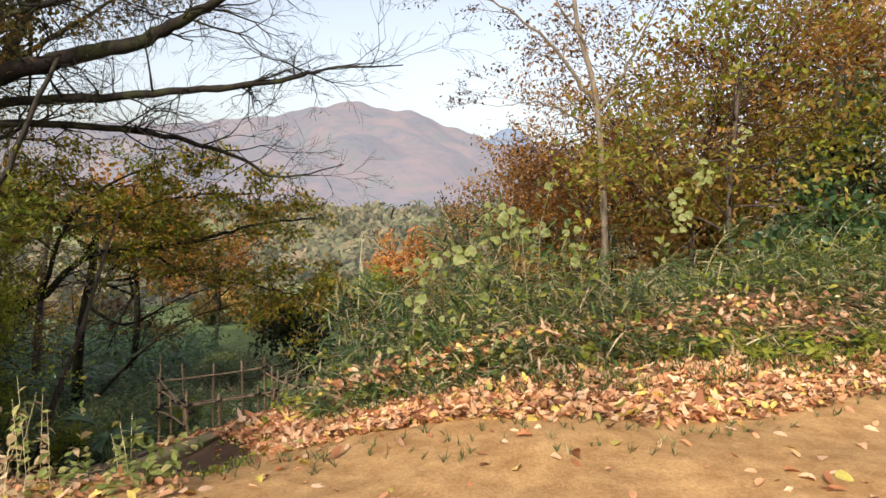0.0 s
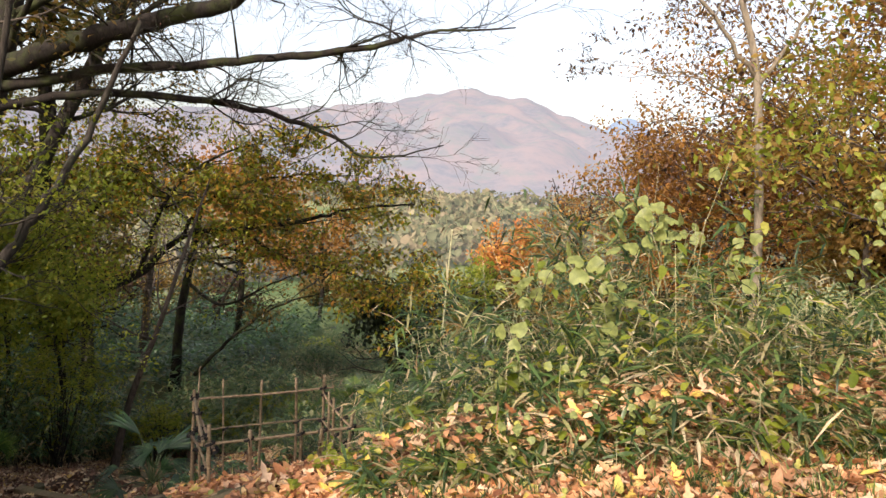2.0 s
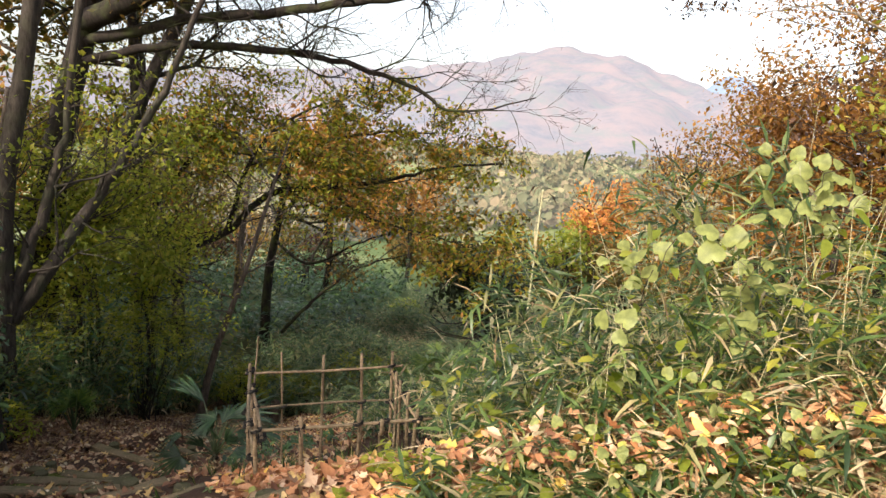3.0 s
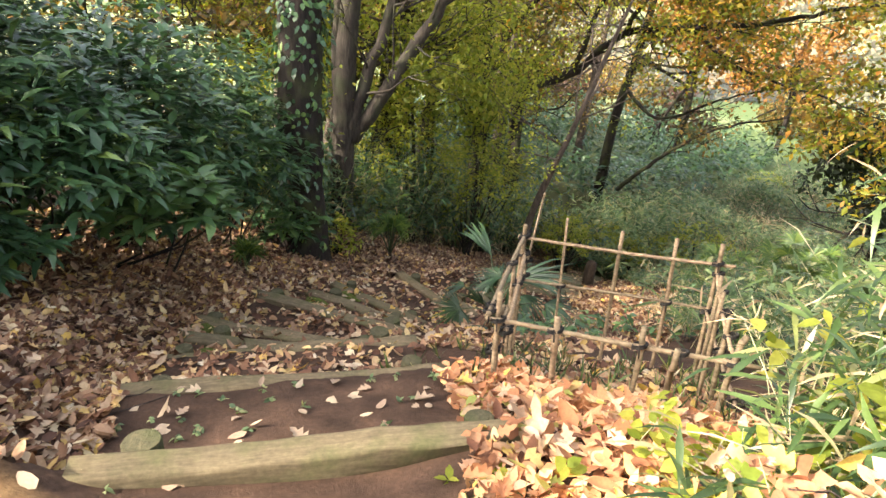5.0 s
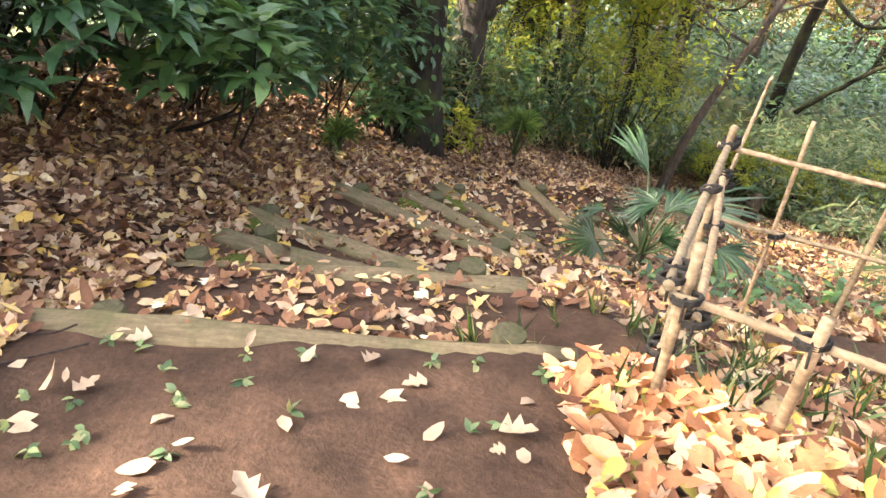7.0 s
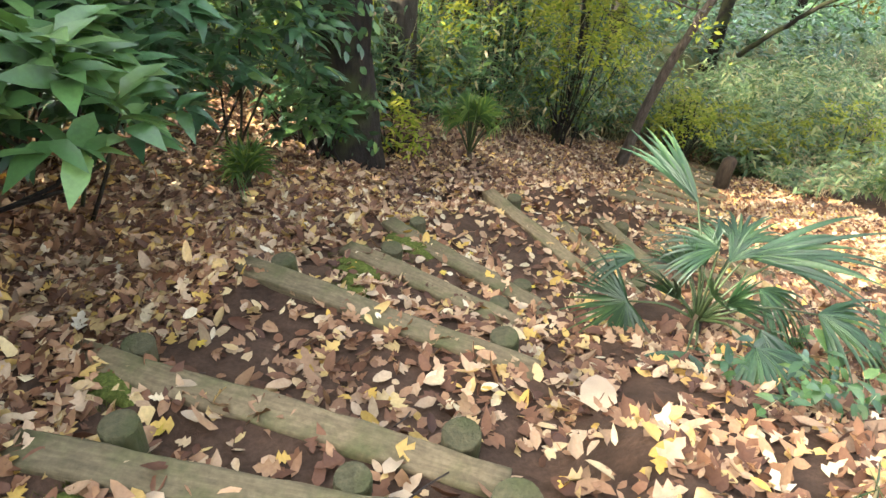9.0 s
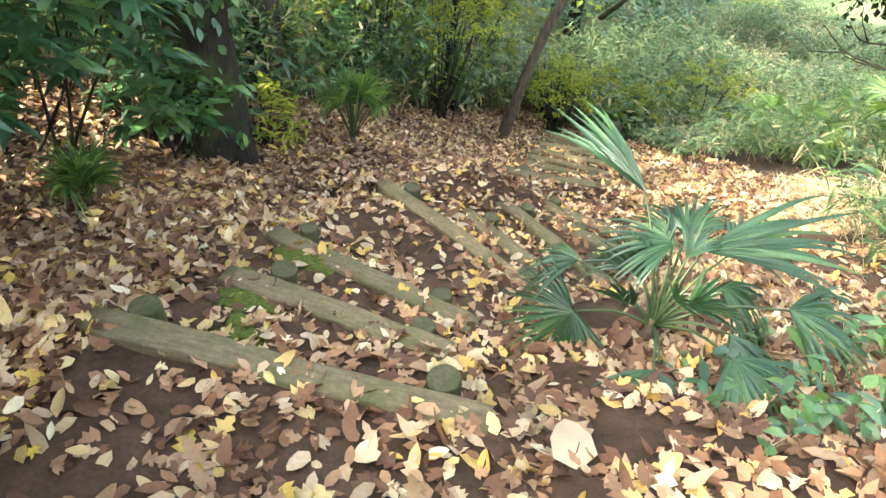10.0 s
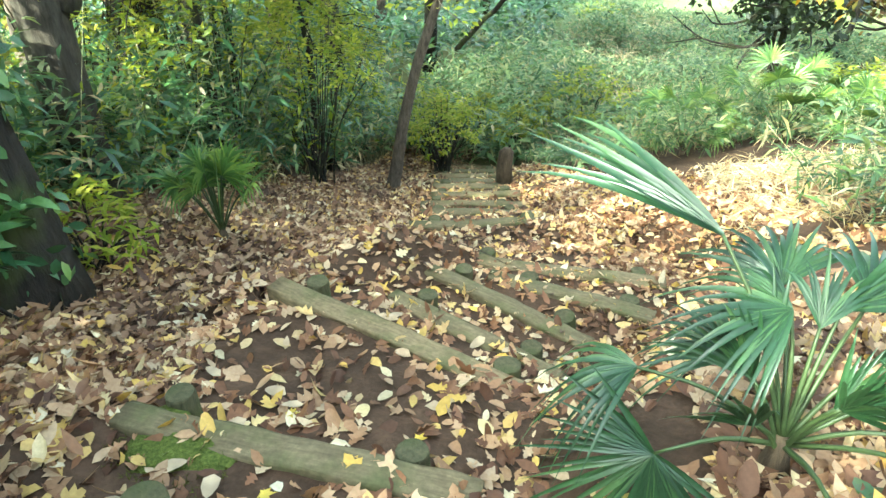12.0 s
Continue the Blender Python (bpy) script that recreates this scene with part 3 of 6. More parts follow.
def fence():
    f = thing("bamboo_fence", (0, 0, 0), "knee-high enclosure of dry bamboo poles lashed with black twine", "fence")
    rails = [
        ((-2.57, 7.13, -0.655), (-1.40, 7.70, -0.56), 0.021), ((-3.28, 8.16, -0.705), (-2.12, 8.98, -0.70), 0.019),
        ((-3.27, 8.18, -1.04), (-2.12, 9.0, -1.05), 0.017), ((-2.54, 7.12, -0.62), (-3.29, 8.26, -0.70), 0.024),
        ((-2.50, 7.22, -0.74), (-3.26, 8.23, -0.84), 0.023), ((-2.56, 7.20, -0.88), (-3.29, 8.2, -1.08), 0.02),
        ((-1.46, 7.60, -0.56), (-2.25, 9.02, -0.78), 0.018), ((-1.44, 7.66, -0.78), (-2.24, 8.96, -1.06), 0.018),
        ((-3.22, 8.2, -1.0), (-3.4, 8.55, -0.5), 0.014),
    ]
    for a, b, r in rails:
        g = Geo()
        pole(g, a, b, r * 0.58)
        part("rail", g, BAMBOO, f)
    posts = [
        (-2.52, 7.19, -0.50, 0.024), (-2.57, 7.25, -0.62, 0.022), (-2.22, 7.25, -0.54, 0.025), (-1.88, 7.48, -0.50, 0.022), (-1.70, 7.53, -0.55, 0.024), (-1.50, 7.66, -0.42, 0.023),
        (-3.25, 8.19, -0.62, 0.023), (-3.3, 8.24, -0.67, 0.02), (-3.05, 8.42, -0.56, 0.015), (-2.76, 8.64, -0.60, 0.022), (-2.47, 8.83, -0.60, 0.022), (-2.20, 8.90, -0.56, 0.023),
        (-2.92, 7.75, -0.66, 0.02), (-1.85, 8.25, -0.55, 0.02), (-1.66, 7.95, -0.52, 0.021), (-2.02, 8.55, -0.6, 0.02),
    ]
    for x, y, top, r in posts:
        g = Geo()
        foot = float(natural(x, y)) - 0.15
        pole(g, (x + rng.normal(0, 0.012), y + rng.normal(0, 0.012), foot), (x + rng.normal(0, 0.012), y + rng.normal(0, 0.012), top), r * 0.64, 0.17)
        part("post", g, BAMBOO, f)
        for a, b, rr in rails:
            a, b = np.array(a), np.array(b)
            d = b - a
            u = np.clip(((x - a[0]) * d[0] + (y - a[1]) * d[1]) / (d[:2] @ d[:2]), 0, 1)
            p = a + d * u
            if math.hypot(p[0] - x, p[1] - y) < 0.07 and p[2] < top + 0.02:
                g = Geo()
                for s in range(3):
                    ang = np.linspace(0, 2 * np.pi, 11)
                    ring = np.stack([np.cos(ang), np.sin(ang), (0.5 * np.cos(ang * (1 if s else -1)) + (s - 1) * 0.25)], 1) * (r + 0.012, r + 0.012, 0.024)
                    tube(g, p + ring, 0.006, 5)
                tube(g, [p, p + (0.015, -0.03, 0.02), p + (0.03, -0.04, -0.045)], 0.004, 4)
                part("twine_knot", g, TIE, f, "black twine lashing")
    return f


fence()

# ---- plants ----
def frond(parent, root, tip, blade, segs, droop, facing=None, spread_deg=210, width=0.036, aim=None, mat=None):
    """One fan of a palm: a stalk and pleated blades that fan out from its end."""
    root, tip = np.array(root, float), np.array(tip, float)
    g = Geo()
    sag = (root + tip) / 2 + (0, 0, 0.12 * np.linalg.norm(tip - root))
    tube(g, curve([root, sag, tip], 7), np.linspace(0.009, 0.005, 7), 5)
    d = (tip - sag) if aim is None else np.array(aim, float)
    d /= np.linalg.norm(d)
    up = np.array(facing, float) if facing is not None else np.array([0, 0, 1.0]) + 0.3 * rng.normal(size=3)
    side = np.cross(d, up)
    side /= np.linalg.norm(side)
    up = np.cross(side, d)
    b = Geo()
    a = np.radians(np.linspace(-spread_deg / 2, spread_deg / 2, segs)) + rng.normal(0, 0.02, segs)
    way = d[None] * np.cos(a)[:, None] + side[None] * np.sin(a)[:, None]
    long = blade * (0.72 + 0.28 * np.cos(a * 0.75)) * rng.uniform(0.8, 1.08, segs)
    for k in range(segs):
        n = 7
        s = np.linspace(0, 1, n)
        sagk = droop * rng.uniform(0.5, 1.9) + 0.08 * rng.random()
        mid = tip + way[k] * (long[k] * s)[:, None] - np.outer((s ** 2.8) * sagk * long[k], (0, 0, 1)) + np.outer(s ** 2 * long[k] * rng.normal(0, 0.05), side) + np.outer(s * 0.05 * long[k], up)
        sd = np.cross(way[k], up)
        w = width * 0.5 * blade / 0.5 * np.array([0.35, 0.85, 1.0, 0.86, 0.6, 0.33, 0.04])
        pleat = w * 0.55
        l = mid - sd * w[:, None] + up * pleat[:, None]
        r = mid + sd * w[:, None] + up * pleat[:, None]
        v = np.stack([l, mid, r], 1).reshape(-1, 3)
        q = [[3 * i + c, 3 * i + c + 1, 3 * i + c + 4, 3 * i + c + 3] for i in range(n - 1) for c in (0, 1)]
        b.add(v, q)
    o = part("frond", b, mat or PALM_LEAF, parent)
    part("stalk", g, PALM_STALK, o)


PALM_STALK = leaf_material("palm_stalk", ((0.0, (0.03, 0.055, 0.02)), (1.0, (0.07, 0.1, 0.035))), 0.5, 0.4, 0.05)


def fan_palm(x, y, size, count, label, tall=0.6, dirs=None, segs=22, name="fan_palm", lean=(0, 0), upright=0.0):
    z = float(height(x, y))
    p = thing(name, (0, 0, 0), label, "palm")
    g = Geo()
    tube(g, [(x, y, z - 0.1), (x, y, z + 0.05), (x, y, z + 0.16 * size)], np.array([0.05, 0.055, 0.03]) * size, 8, 0.2)
    part("stem", g, ROT, p)
    for k in range(count):
        az = 2 * math.pi * (k * 0.381 + rng.normal(0, 0.03)) if dirs is None else radians(dirs[k][0])
        el = rng.uniform(0.5 + upright, 1.3 + 0.3 * upright) if dirs is None else radians(dirs[k][1])
        ln = tall * size * rng.uniform(0.75, 1.15) if dirs is None else dirs[k][2]
        w = np.array([math.cos(az) * math.cos(el) + lean[0], math.sin(az) * math.cos(el) + lean[1], math.sin(el)])
        frond(p, (x, y, z + 0.1 * size), np.array((x, y, z + 0.1 * size)) + w * ln, 0.46 * size * rng.uniform(0.85, 1.1), segs, rng.uniform(0.15, 0.4), mat=PALM_YOUNG)
    return p


# the large palm beside the stair: end of each stalk, way of its fan, length of the blades and how far the fan opens
def large_palm(x, y):
    z = float(height(x, y))
    p = thing("fan_palm", (0, 0, 0), "young fan palm with drooping green fans beside the log stair", "palm")
    g = Geo()
    tube(g, [(x, y, z - 0.1), (x, y, z + 0.05), (x, y, z + 0.15)], (0.045, 0.04, 0.02), 9, 0.2)
    part("stem", g, ROT, p)
    for hub, aim, blade, opens, face, droop in (
            ((-4.71, 9.47, -1.75), (-0.56, 0.24, 0.16), 0.64, 24, (0.35, -0.6, 0.7), 0.06), ((-4.5, 9.42, -1.9), (-0.8, -0.3, 0.1), 0.37, 140, (0.2, -0.35, 0.9), 0.4),
            ((-4.38, 9.48, -1.9), (0.43, 0.3, 0.22), 0.64, 44, (0.3, -0.5, 0.8), 0.14), ((-4.26, 9.46, -2.02), (0.75, 0.25, -0.3), 0.38, 100, (0.2, -0.2, 0.95), 0.55),
            ((-4.74, 9.12, -2.27), (-0.4, -0.3, -0.5), 0.4, 205, (0.3, -0.8, 0.55), 0.05), ((-4.84, 9.25, -2.1), (-0.75, -0.3, -0.1), 0.32, 110, (-0.1, -0.3, 0.95), 0.6),
            ((-4.12, 9.3, -2.1), (0.36, -0.16, -0.16), 0.5, 80, (0.2, -0.3, 0.9), 0.75), ((-4.05, 9.12, -2.06), (0.5, -0.2, -0.05), 0.42, 120, (0.1, -0.2, 1), 0.5), ((-4.28, 8.98, -2.2), (0.25, -0.6, -0.1), 0.36, 130, (0.1, -0.4, 0.9), 0.5), ((-3.98, 9.5, -2.0), (0.6, 0.2, 0.05), 0.42, 120, (0, -0.3, 1), 0.45), ((-4.52, 9.65, -1.98), (-0.2, 0.5, 0.3), 0.38, 120, (0, -0.3, 1), 0.35),
            ((-4.3, 9.62, -1.95), (0.3, 0.55, 0.2), 0.42, 110, (0, -0.2, 1), 0.35), ((-4.3, 9.1, -2.24), (0.35, -0.5, -0.2), 0.28, 110, (0, -0.5, 0.8), 0.5), ((-4.6, 9.4, -2.1), (-0.5, 0.1, 0.25), 0.34, 100, (0, -0.4, 0.9), 0.5)):
        frond(p, (x, y, z + 0.12), hub, blade, int(7 + opens / 9), droop, face, opens, 0.027, aim)
    for k in range(7):
        a = k * 2.4 + 0.6
        hub = np.array((x + 0.12 * math.cos(a), y + 0.12 * math.sin(a), z + 0.24 + 0.07 * (k % 4)))
        frond(p, (x, y, z + 0.08), hub, rng.uniform(0.24, 0.34), 12, rng.uniform(0.1, 0.35), (0.4 * math.cos(a), 0.4 * math.sin(a) - 0.3, 0.5), 70, 0.03, (math.cos(a) * 0.6, math.sin(a) * 0.6, 0.7))


large_palm(-4.43, 9.3)
fan_palm(-8.15, 10.85, 0.68, 15, "clump of fan palm seedlings on leaf litter", tall=0.8, upright=0.45)
fan_palm(-7.35, 8.08, 0.62, 15, "small fan palm seedling among fallen leaves", tall=0.3, segs=12, upright=0.5)
fan_palm(-5.7, 17.9, 0.95, 14, "fan palm among undergrowth on the slope", tall=0.8)
fan_palm(-4.4, 18.2, 1.1, 14, "fan palm among undergrowth on the slope", tall=0.9)
fan_palm(-3.5, 17.0, 0.8, 12, "fan palm among undergrowth on the slope", tall=0.7)
fan_palm(-7.4, 6.3, 1.1, 10, "fan palm in the shade behind evergreen shrubs", tall=1.3)


def shrub(x, y, radius, tall, clusters, label, name="evergreen_shrub", mat=None, leaf=(0.15, 0.05), shape="lance", per=8, flop=0.45, low=0.1, foot=(0.0, 0.0), every=3):
    """Stems that fork to whorls of leaves over a rounded, gappy outline."""
    z = float(height(x, y))
    fx, fy = x + foot[0], y + foot[1]
    fz = float(height(fx, fy))
    t = thing(name, (0, 0, 0), label, "shrub")
    stems, lf = Geo(), Geo()
    tips = []
    for k in range(clusters):
        d = rand_dirs(1)[0]
        d[2] = abs(d[2]) * 1.1 - 0.25
        r = rng.uniform(0.55, 1.05)
        tip = np.array([x + d[0] * radius * r, y + d[1] * radius * r, z + tall * (low + (1 - low) * np.clip(0.45 + 0.55 * d[2] * r, 0, 1))])
        tips.append(tip)
        if k % every == 0:
            mid = np.array([x + d[0] * radius * 0.35, y + d[1] * radius * 0.35, z + tall * max(0.3, low * 0.9)])
            tube(stems, curve([(fx + rng.normal(0, 0.1), fy + rng.normal(0, 0.1), fz - 0.1), mid, tip], 6), np.linspace(0.014, 0.004, 6), 5)
    tips = np.array(tips)
    n = len(tips) * per
    base = np.repeat(tips, per, 0)
    ang = np.tile(np.arange(per) * 2.4, len(tips)) + np.repeat(rng.random(len(tips)) * 6, per)
    out = np.repeat((tips - (x, y, z + tall * 0.4)) / radius, per, 0) * 0.6
    way = np.stack([np.cos(ang), np.sin(ang), rng.normal(0.1, 0.35, n)], 1) + out
    sz = rng.uniform(0.65, 1.15, n)
    leaves(lf, base + rng.normal(0, 0.03, (n, 3)), way, np.array([0, 0, 1.0]) + rng.normal(0, 0.25, (n, 3)), leaf[0] * sz, leaf[1] * sz, shape, 0.25, flop)
    part("branchwork", stems, BARK_DARK, t)
    part("foliage", lf, mat or SHRUB_LEAF, t)
    return t


for x, y, r, h, c, low in ((-5.95, 5.85, 0.8, 1.75, 190, 0.6), (-6.5, 5.4, 1.2, 2.5, 330, 0.3), (-7.2, 6.9, 1.0, 2.5, 300, 0.5), (-5.45, 4.7, 0.9, 1.7, 230, 0.15), (-6.5, 7.0, 0.6, 1.3, 90, 1.4), (-5.3, 5.2, 0.5, 0.75, 80, 0.1), (-7.0, 5.95, 0.8, 1.2, 130, 0.1), (-7.9, 7.4, 0.8, 1.3, 120, 0.1), (-7.95, 8.3, 0.85, 2.4, 170, 0.14), (-9.4, 9.0, 1.2, 3.0, 200, 0.1), (-7.7, 5.8, 1.3, 3.0, 200, 0.15), (-9.0, 7.6, 1.4, 3.2, 200, 0.1)):
    shrub(x, y, r, h, c, "dark glossy evergreen shrub overhanging the leaf-covered bank", leaf=(0.19, 0.07), low=low * 0.3, foot=(-0.25, -0.15), every=45)
shrub(-5.9, 6.72, 0.62, 1.4, 42, "evergreen shrub with broad drooping leaves beside the steps", mat=BROAD_LEAF, leaf=(0.2, 0.095), shape="ovate", per=8, low=0.5, flop=0.5, foot=(-0.7, -0.45), every=14)
shrub(-8.05, 9.05, 0.4, 0.75, 20, "evergreen shrub with broad leaves at the foot of a tree", mat=BROAD_LEAF, leaf=(0.17, 0.07), shape="ovate", low=0.3)
for x, y, r, h, c in ((-9.75, 17.7, 0.75, 1.6, 120), (-9.0, 19.4, 0.6, 1.2, 80), (-10.9, 19.2, 0.8, 1.7, 110), (-10.1, 20.0, 0.7, 1.3, 80), (-9.3, 21.2, 0.6, 1.0, 60), (-11.6, 17.6, 0.7, 1.9, 90)):
    shrub(x, y, r, h, c, "airy yellow-leaved shrub at the foot of the stair", "yellow_shrub", YELLOWGREEN_LEAF, (0.1, 0.05), "ovate", 9, low=0.15)
for x, y, r, h, c in ((-10.3, 13.0, 1.1, 3.1, 230), (-10.1, 14.5, 1.0, 2.8, 210), (-11.0, 15.9, 1.2, 3.2, 230), (-11.3, 12.2, 1.1, 3.6, 220)):
    shrub(x, y, r, h, c, "tall airy shrub with fresh yellow-green leaves among the trunks", "yellow_shrub", YELLOWGREEN_LEAF, (0.085, 0.042), "ovate", 9, low=0.35, every=12)
shrub(-8.5, 10.05, 0.42, 0.6, 46, "low yellowing shrub at the foot of a tree", "yellowing_shrub", YELLOWGREEN_LEAF, (0.12, 0.035), "lance", 7)
shrub(-8.35, 9.0, 0.5, 0.7, 30, "low blue-green evergreen shrub at the foot of a tree", leaf=(0.17, 0.06))


def grow(geo, p, d, length, r, level, tips, bend=0.25, up=0.15, split=3, fine=0.004):
    """A branch that wanders, tapers and forks; the ends of the finest twigs go to tips."""
    n = 5
    pts, dd = [np.array(p, float)], np.array(d, float)
    for _ in range(n):
        dd = dd + rng.normal(0, bend, 3) * 0.45 + (0, 0, up * 0.3)
        dd /= np.linalg.norm(dd)
        pts.append(pts[-1] + dd * length / n)
    pts = np.array(pts)
    tube(geo, pts, np.linspace(r, max(r * 0.5, fine * 0.6), n + 1), 6 if r > 0.03 else (4 if r > 0.008 else 3))
    if level == 0:
        tips.extend(pts[2:])
        return
    for k in range(split):
        i = rng.integers(2, n + 1) if k else n
        a = pts[i] - pts[i - 1]
        a /= np.linalg.norm(a)
        side = np.cross(a, rand_dirs(1)[0])
        nd = a + side * rng.uniform(0.5, 1.0)
        grow(geo, pts[i], nd / np.linalg.norm(nd), length * rng.uniform(0.55, 0.8), max(r * 0.52, fine), level - 1, tips, bend, up, split, fine)


def limb(geo, pts, r0, r1, tips, twigs, level, length, up=0.1, split=3, start=0.25, flat=0.6, fine=0.004):
    c = curve(pts, 5 * len(pts))
    c[1:-1] += rng.normal(0, 0.02, (len(c) - 2, 3))
    tube(geo, c, np.linspace(r0, r1, len(c)), 8 if r0 > 0.05 else 6, 0.05)
    for k in range(twigs):
        i = int(len(c) * rng.uniform(start, 0.98))
        i = min(max(i, 1), len(c) - 1)
        a = c[i] - c[i - 1]
        a /= np.linalg.norm(a)
        d = a * 0.6 + rand_dirs(1, flat)[0]
        rr = min((r0 + (r1 - r0) * i / len(c)) * 0.42, 0.026)
        d[2] = max(d[2], -0.12)
        grow(geo, c[i], d / np.linalg.norm(d), length * rng.uniform(0.6, 1.15), max(rr, 0.006), level, tips, 0.28, up, split, fine)
    tips.append(c[-1])
    return c


def crown(tips, per, spread_m, size, ratio=0.45, shape="dot", keep=1.0, flat=0.4, droop=0.3):
    g = Geo()
    t = np.array(tips)
    if keep < 1:
        t = t[rng.random(len(t)) < keep]
    n = len(t) * per
    at = np.repeat(t, per, 0) + rng.normal(0, spread_m, (n, 3)) * (1, 1, 0.38)
    sz = size * rng.uniform(0.6, 1.3, n)
    leaves(g, at, rand_dirs(n, 0.6) - (0, 0, droop), np.array([0, 0, 1.0]) + rng.normal(0, flat, (n, 3)), sz, sz * ratio, shape, 0.25, 0.15)
    return g


def tree(name, label, trunk, r0, r1, limbs, bark, foliage, twig_level=2, twig_len=1.1, twigs=9, per=5, spread_m=0.12, size=0.09, ratio=0.5, shape="dot", keep=1.0, up=0.1, split=3, flat=0.6, fine=0.004, own=0):
    """limbs: (control points, thick end, thin end). foliage: (material, share of the twigs) pairs."""
    t = thing(name, (0, 0, 0), label, "tree")
    g = Geo()
    c = curve(trunk, 6 * len(trunk))
    rad = np.linspace(r0, r1, len(c))
    rad[0:3] *= (1.35, 1.15, 1.05)
    tube(g, c, rad, 12, 0.06)
    part("trunk", g, bark, t)
    tips = []
    for pts, a, b in limbs:
        gl = Geo()
        limb(gl, pts, a, b, tips, twigs, twig_level, twig_len, up, split, 0.2, flat, fine)
        part("limb", gl, bark, t)
    if own:
        for k in range(own):
            gl = Geo()
            i = int(len(c) * rng.uniform(0.4, 0.99))
            a = rand_dirs(1, 0.5)[0] + (0, 0, 0.45)
            grow(gl, c[i], a / np.linalg.norm(a), twig_len * rng.uniform(0.9, 1.5), rad[i] * 0.45, twig_level, tips, 0.25, up, split, fine)
            part("branch", gl, bark, t)
    for m, share in foliage:
        part("crown", crown(tips, per, spread_m, size, ratio, shape, share), m, t)
    return t


G = lambda x, y: float(natural(x, y)) - 0.1

# the spreading maple below the fence
f = (-13.2, 19.3, -2.45)
tree("maple_tree", "low spreading maple turning from green to orange", [(-12.6, 18.7, G(-12.6, 18.7)), (-12.75, 18.8, -4.2), f], 0.2, 0.15, [
    ([f, (-12.25, 20.4, -1.9), (-11.57, 21.5, -0.83), (-10.0, 22.2, -0.5), (-8.26, 22.9, -0.2), (-6.6, 23.0, 0.3), (-4.3, 22.2, 0.65)], 0.13, 0.03),
    ([f, (-13.95, 19.1, -1.6), (-13.6, 20.2, 0.0), (-12.2, 20.8, 1.6)], 0.12, 0.03),
    ([(-12.25, 20.4, -1.9), (-11.4, 20.2, 0.2), (-10.2, 20.6, 1.6), (-8.6, 21.0, 2.3)], 0.08, 0.02),
    ([(-11.57, 21.5, -0.83), (-10.2, 20.6, 0.4), (-8.4, 20.9, 1.2), (-6.2, 21.5, 1.4)], 0.07, 0.02),
    ([(-10.0, 22.2, -0.5), (-8.2, 21.6, -1.2), (-6.2, 21.4, -1.5), (-4.6, 21.4, -1.8)], 0.05, 0.015),
    ([(-13.6, 20.2, 0.0), (-14.8, 19.6, 0.8), (-15.6, 19.2, 0.9)], 0.06, 0.02)], BARK_DARK, ((MAPLE_LEAF, 0.75), (OLIVE_LEAF, 0.35)), 2, 1.35, 14, 8, 0.24, 0.17, 0.5, up=0.0, flat=0.3)

# the tree with long bare boughs
tree("bare_tree", "tall deciduous tree with thick, nearly bare dark boughs", [(-11.9, 13.4, G(-11.9, 13.4)), (-11.64, 13.75, -0.1), (-10.96, 14.2, 3.8), (-10.6, 14.5, 8.0)], 0.34, 0.16, [
    ([(-11.05, 14.1, 3.1), (-8.9, 13.7, 3.67), (-7.44, 13.9, 4.08), (-5.99, 13.9, 4.48), (-5.1, 14.0, 5.0), (-3.48, 14.0, 5.87), (-0.6, 14.4, 7.5)], 0.23, 0.05),
    ([(-11.1, 14.05, 2.75), (-8.86, 14.3, 3.2), (-6.6, 14.2, 3.4), (-4.6, 14.0, 3.55), (-3.0, 14.0, 3.85), (-2.6, 14.0, 3.98), (-0.9, 13.9, 4.1)], 0.12, 0.012),
    ([(-11.2, 13.95, 2.3), (-9.35, 14.4, 2.75), (-7.32, 15.0, 2.8), (-6.0, 15.3, 2.64), (-4.7, 15.6, 2.25), (-3.8, 15.8, 1.85), (-2.4, 16.1, 2.2)], 0.1, 0.01),
    ([(-10.9, 14.2, 4.2), (-9.0, 14.8, 5.2), (-6.5, 15.3, 6.0), (-4.0, 15.4, 6.3)], 0.1, 0.01),
    ([(-10.8, 14.3, 5.5), (-8.5, 13.5, 7.0), (-6.0, 13.0, 8.2)], 0.09, 0.012),
    ([(-10.95, 14.2, 3.4), (-9.5, 13.4, 4.6), (-7.6, 12.8, 5.2), (-5.8, 12.7, 5.4)], 0.07, 0.01)], BARK_DARK, ((WITHERED_LEAF, 0.04),), 3, 1.15, 25, 2, 0.08, 0.06, 0.4, up=0.0, flat=0.5, fine=0.0038)
tree("leaning_tree", "leaning grey tree with sparse foliage above the slope", [(-14.6, 16.4, G(-14.6, 16.4)), (-13.7, 16.95, -1.0), (-11.8, 18.3, 4.7), (-10.8, 19.0, 8.0)], 0.22, 0.13, [
    ([(-12.8, 17.6, 2.0), (-13.8, 18.6, 4.0), (-14.4, 19.4, 6.0)], 0.1, 0.02), ([(-11.9, 18.2, 4.5), (-9.8, 18.6, 6.0), (-8.4, 19.2, 7.2)], 0.09, 0.02)], BARK_DARK, ((OLIVE_LEAF, 1.0),), 2, 1.3, 9, 10, 0.3, 0.13, own=9)
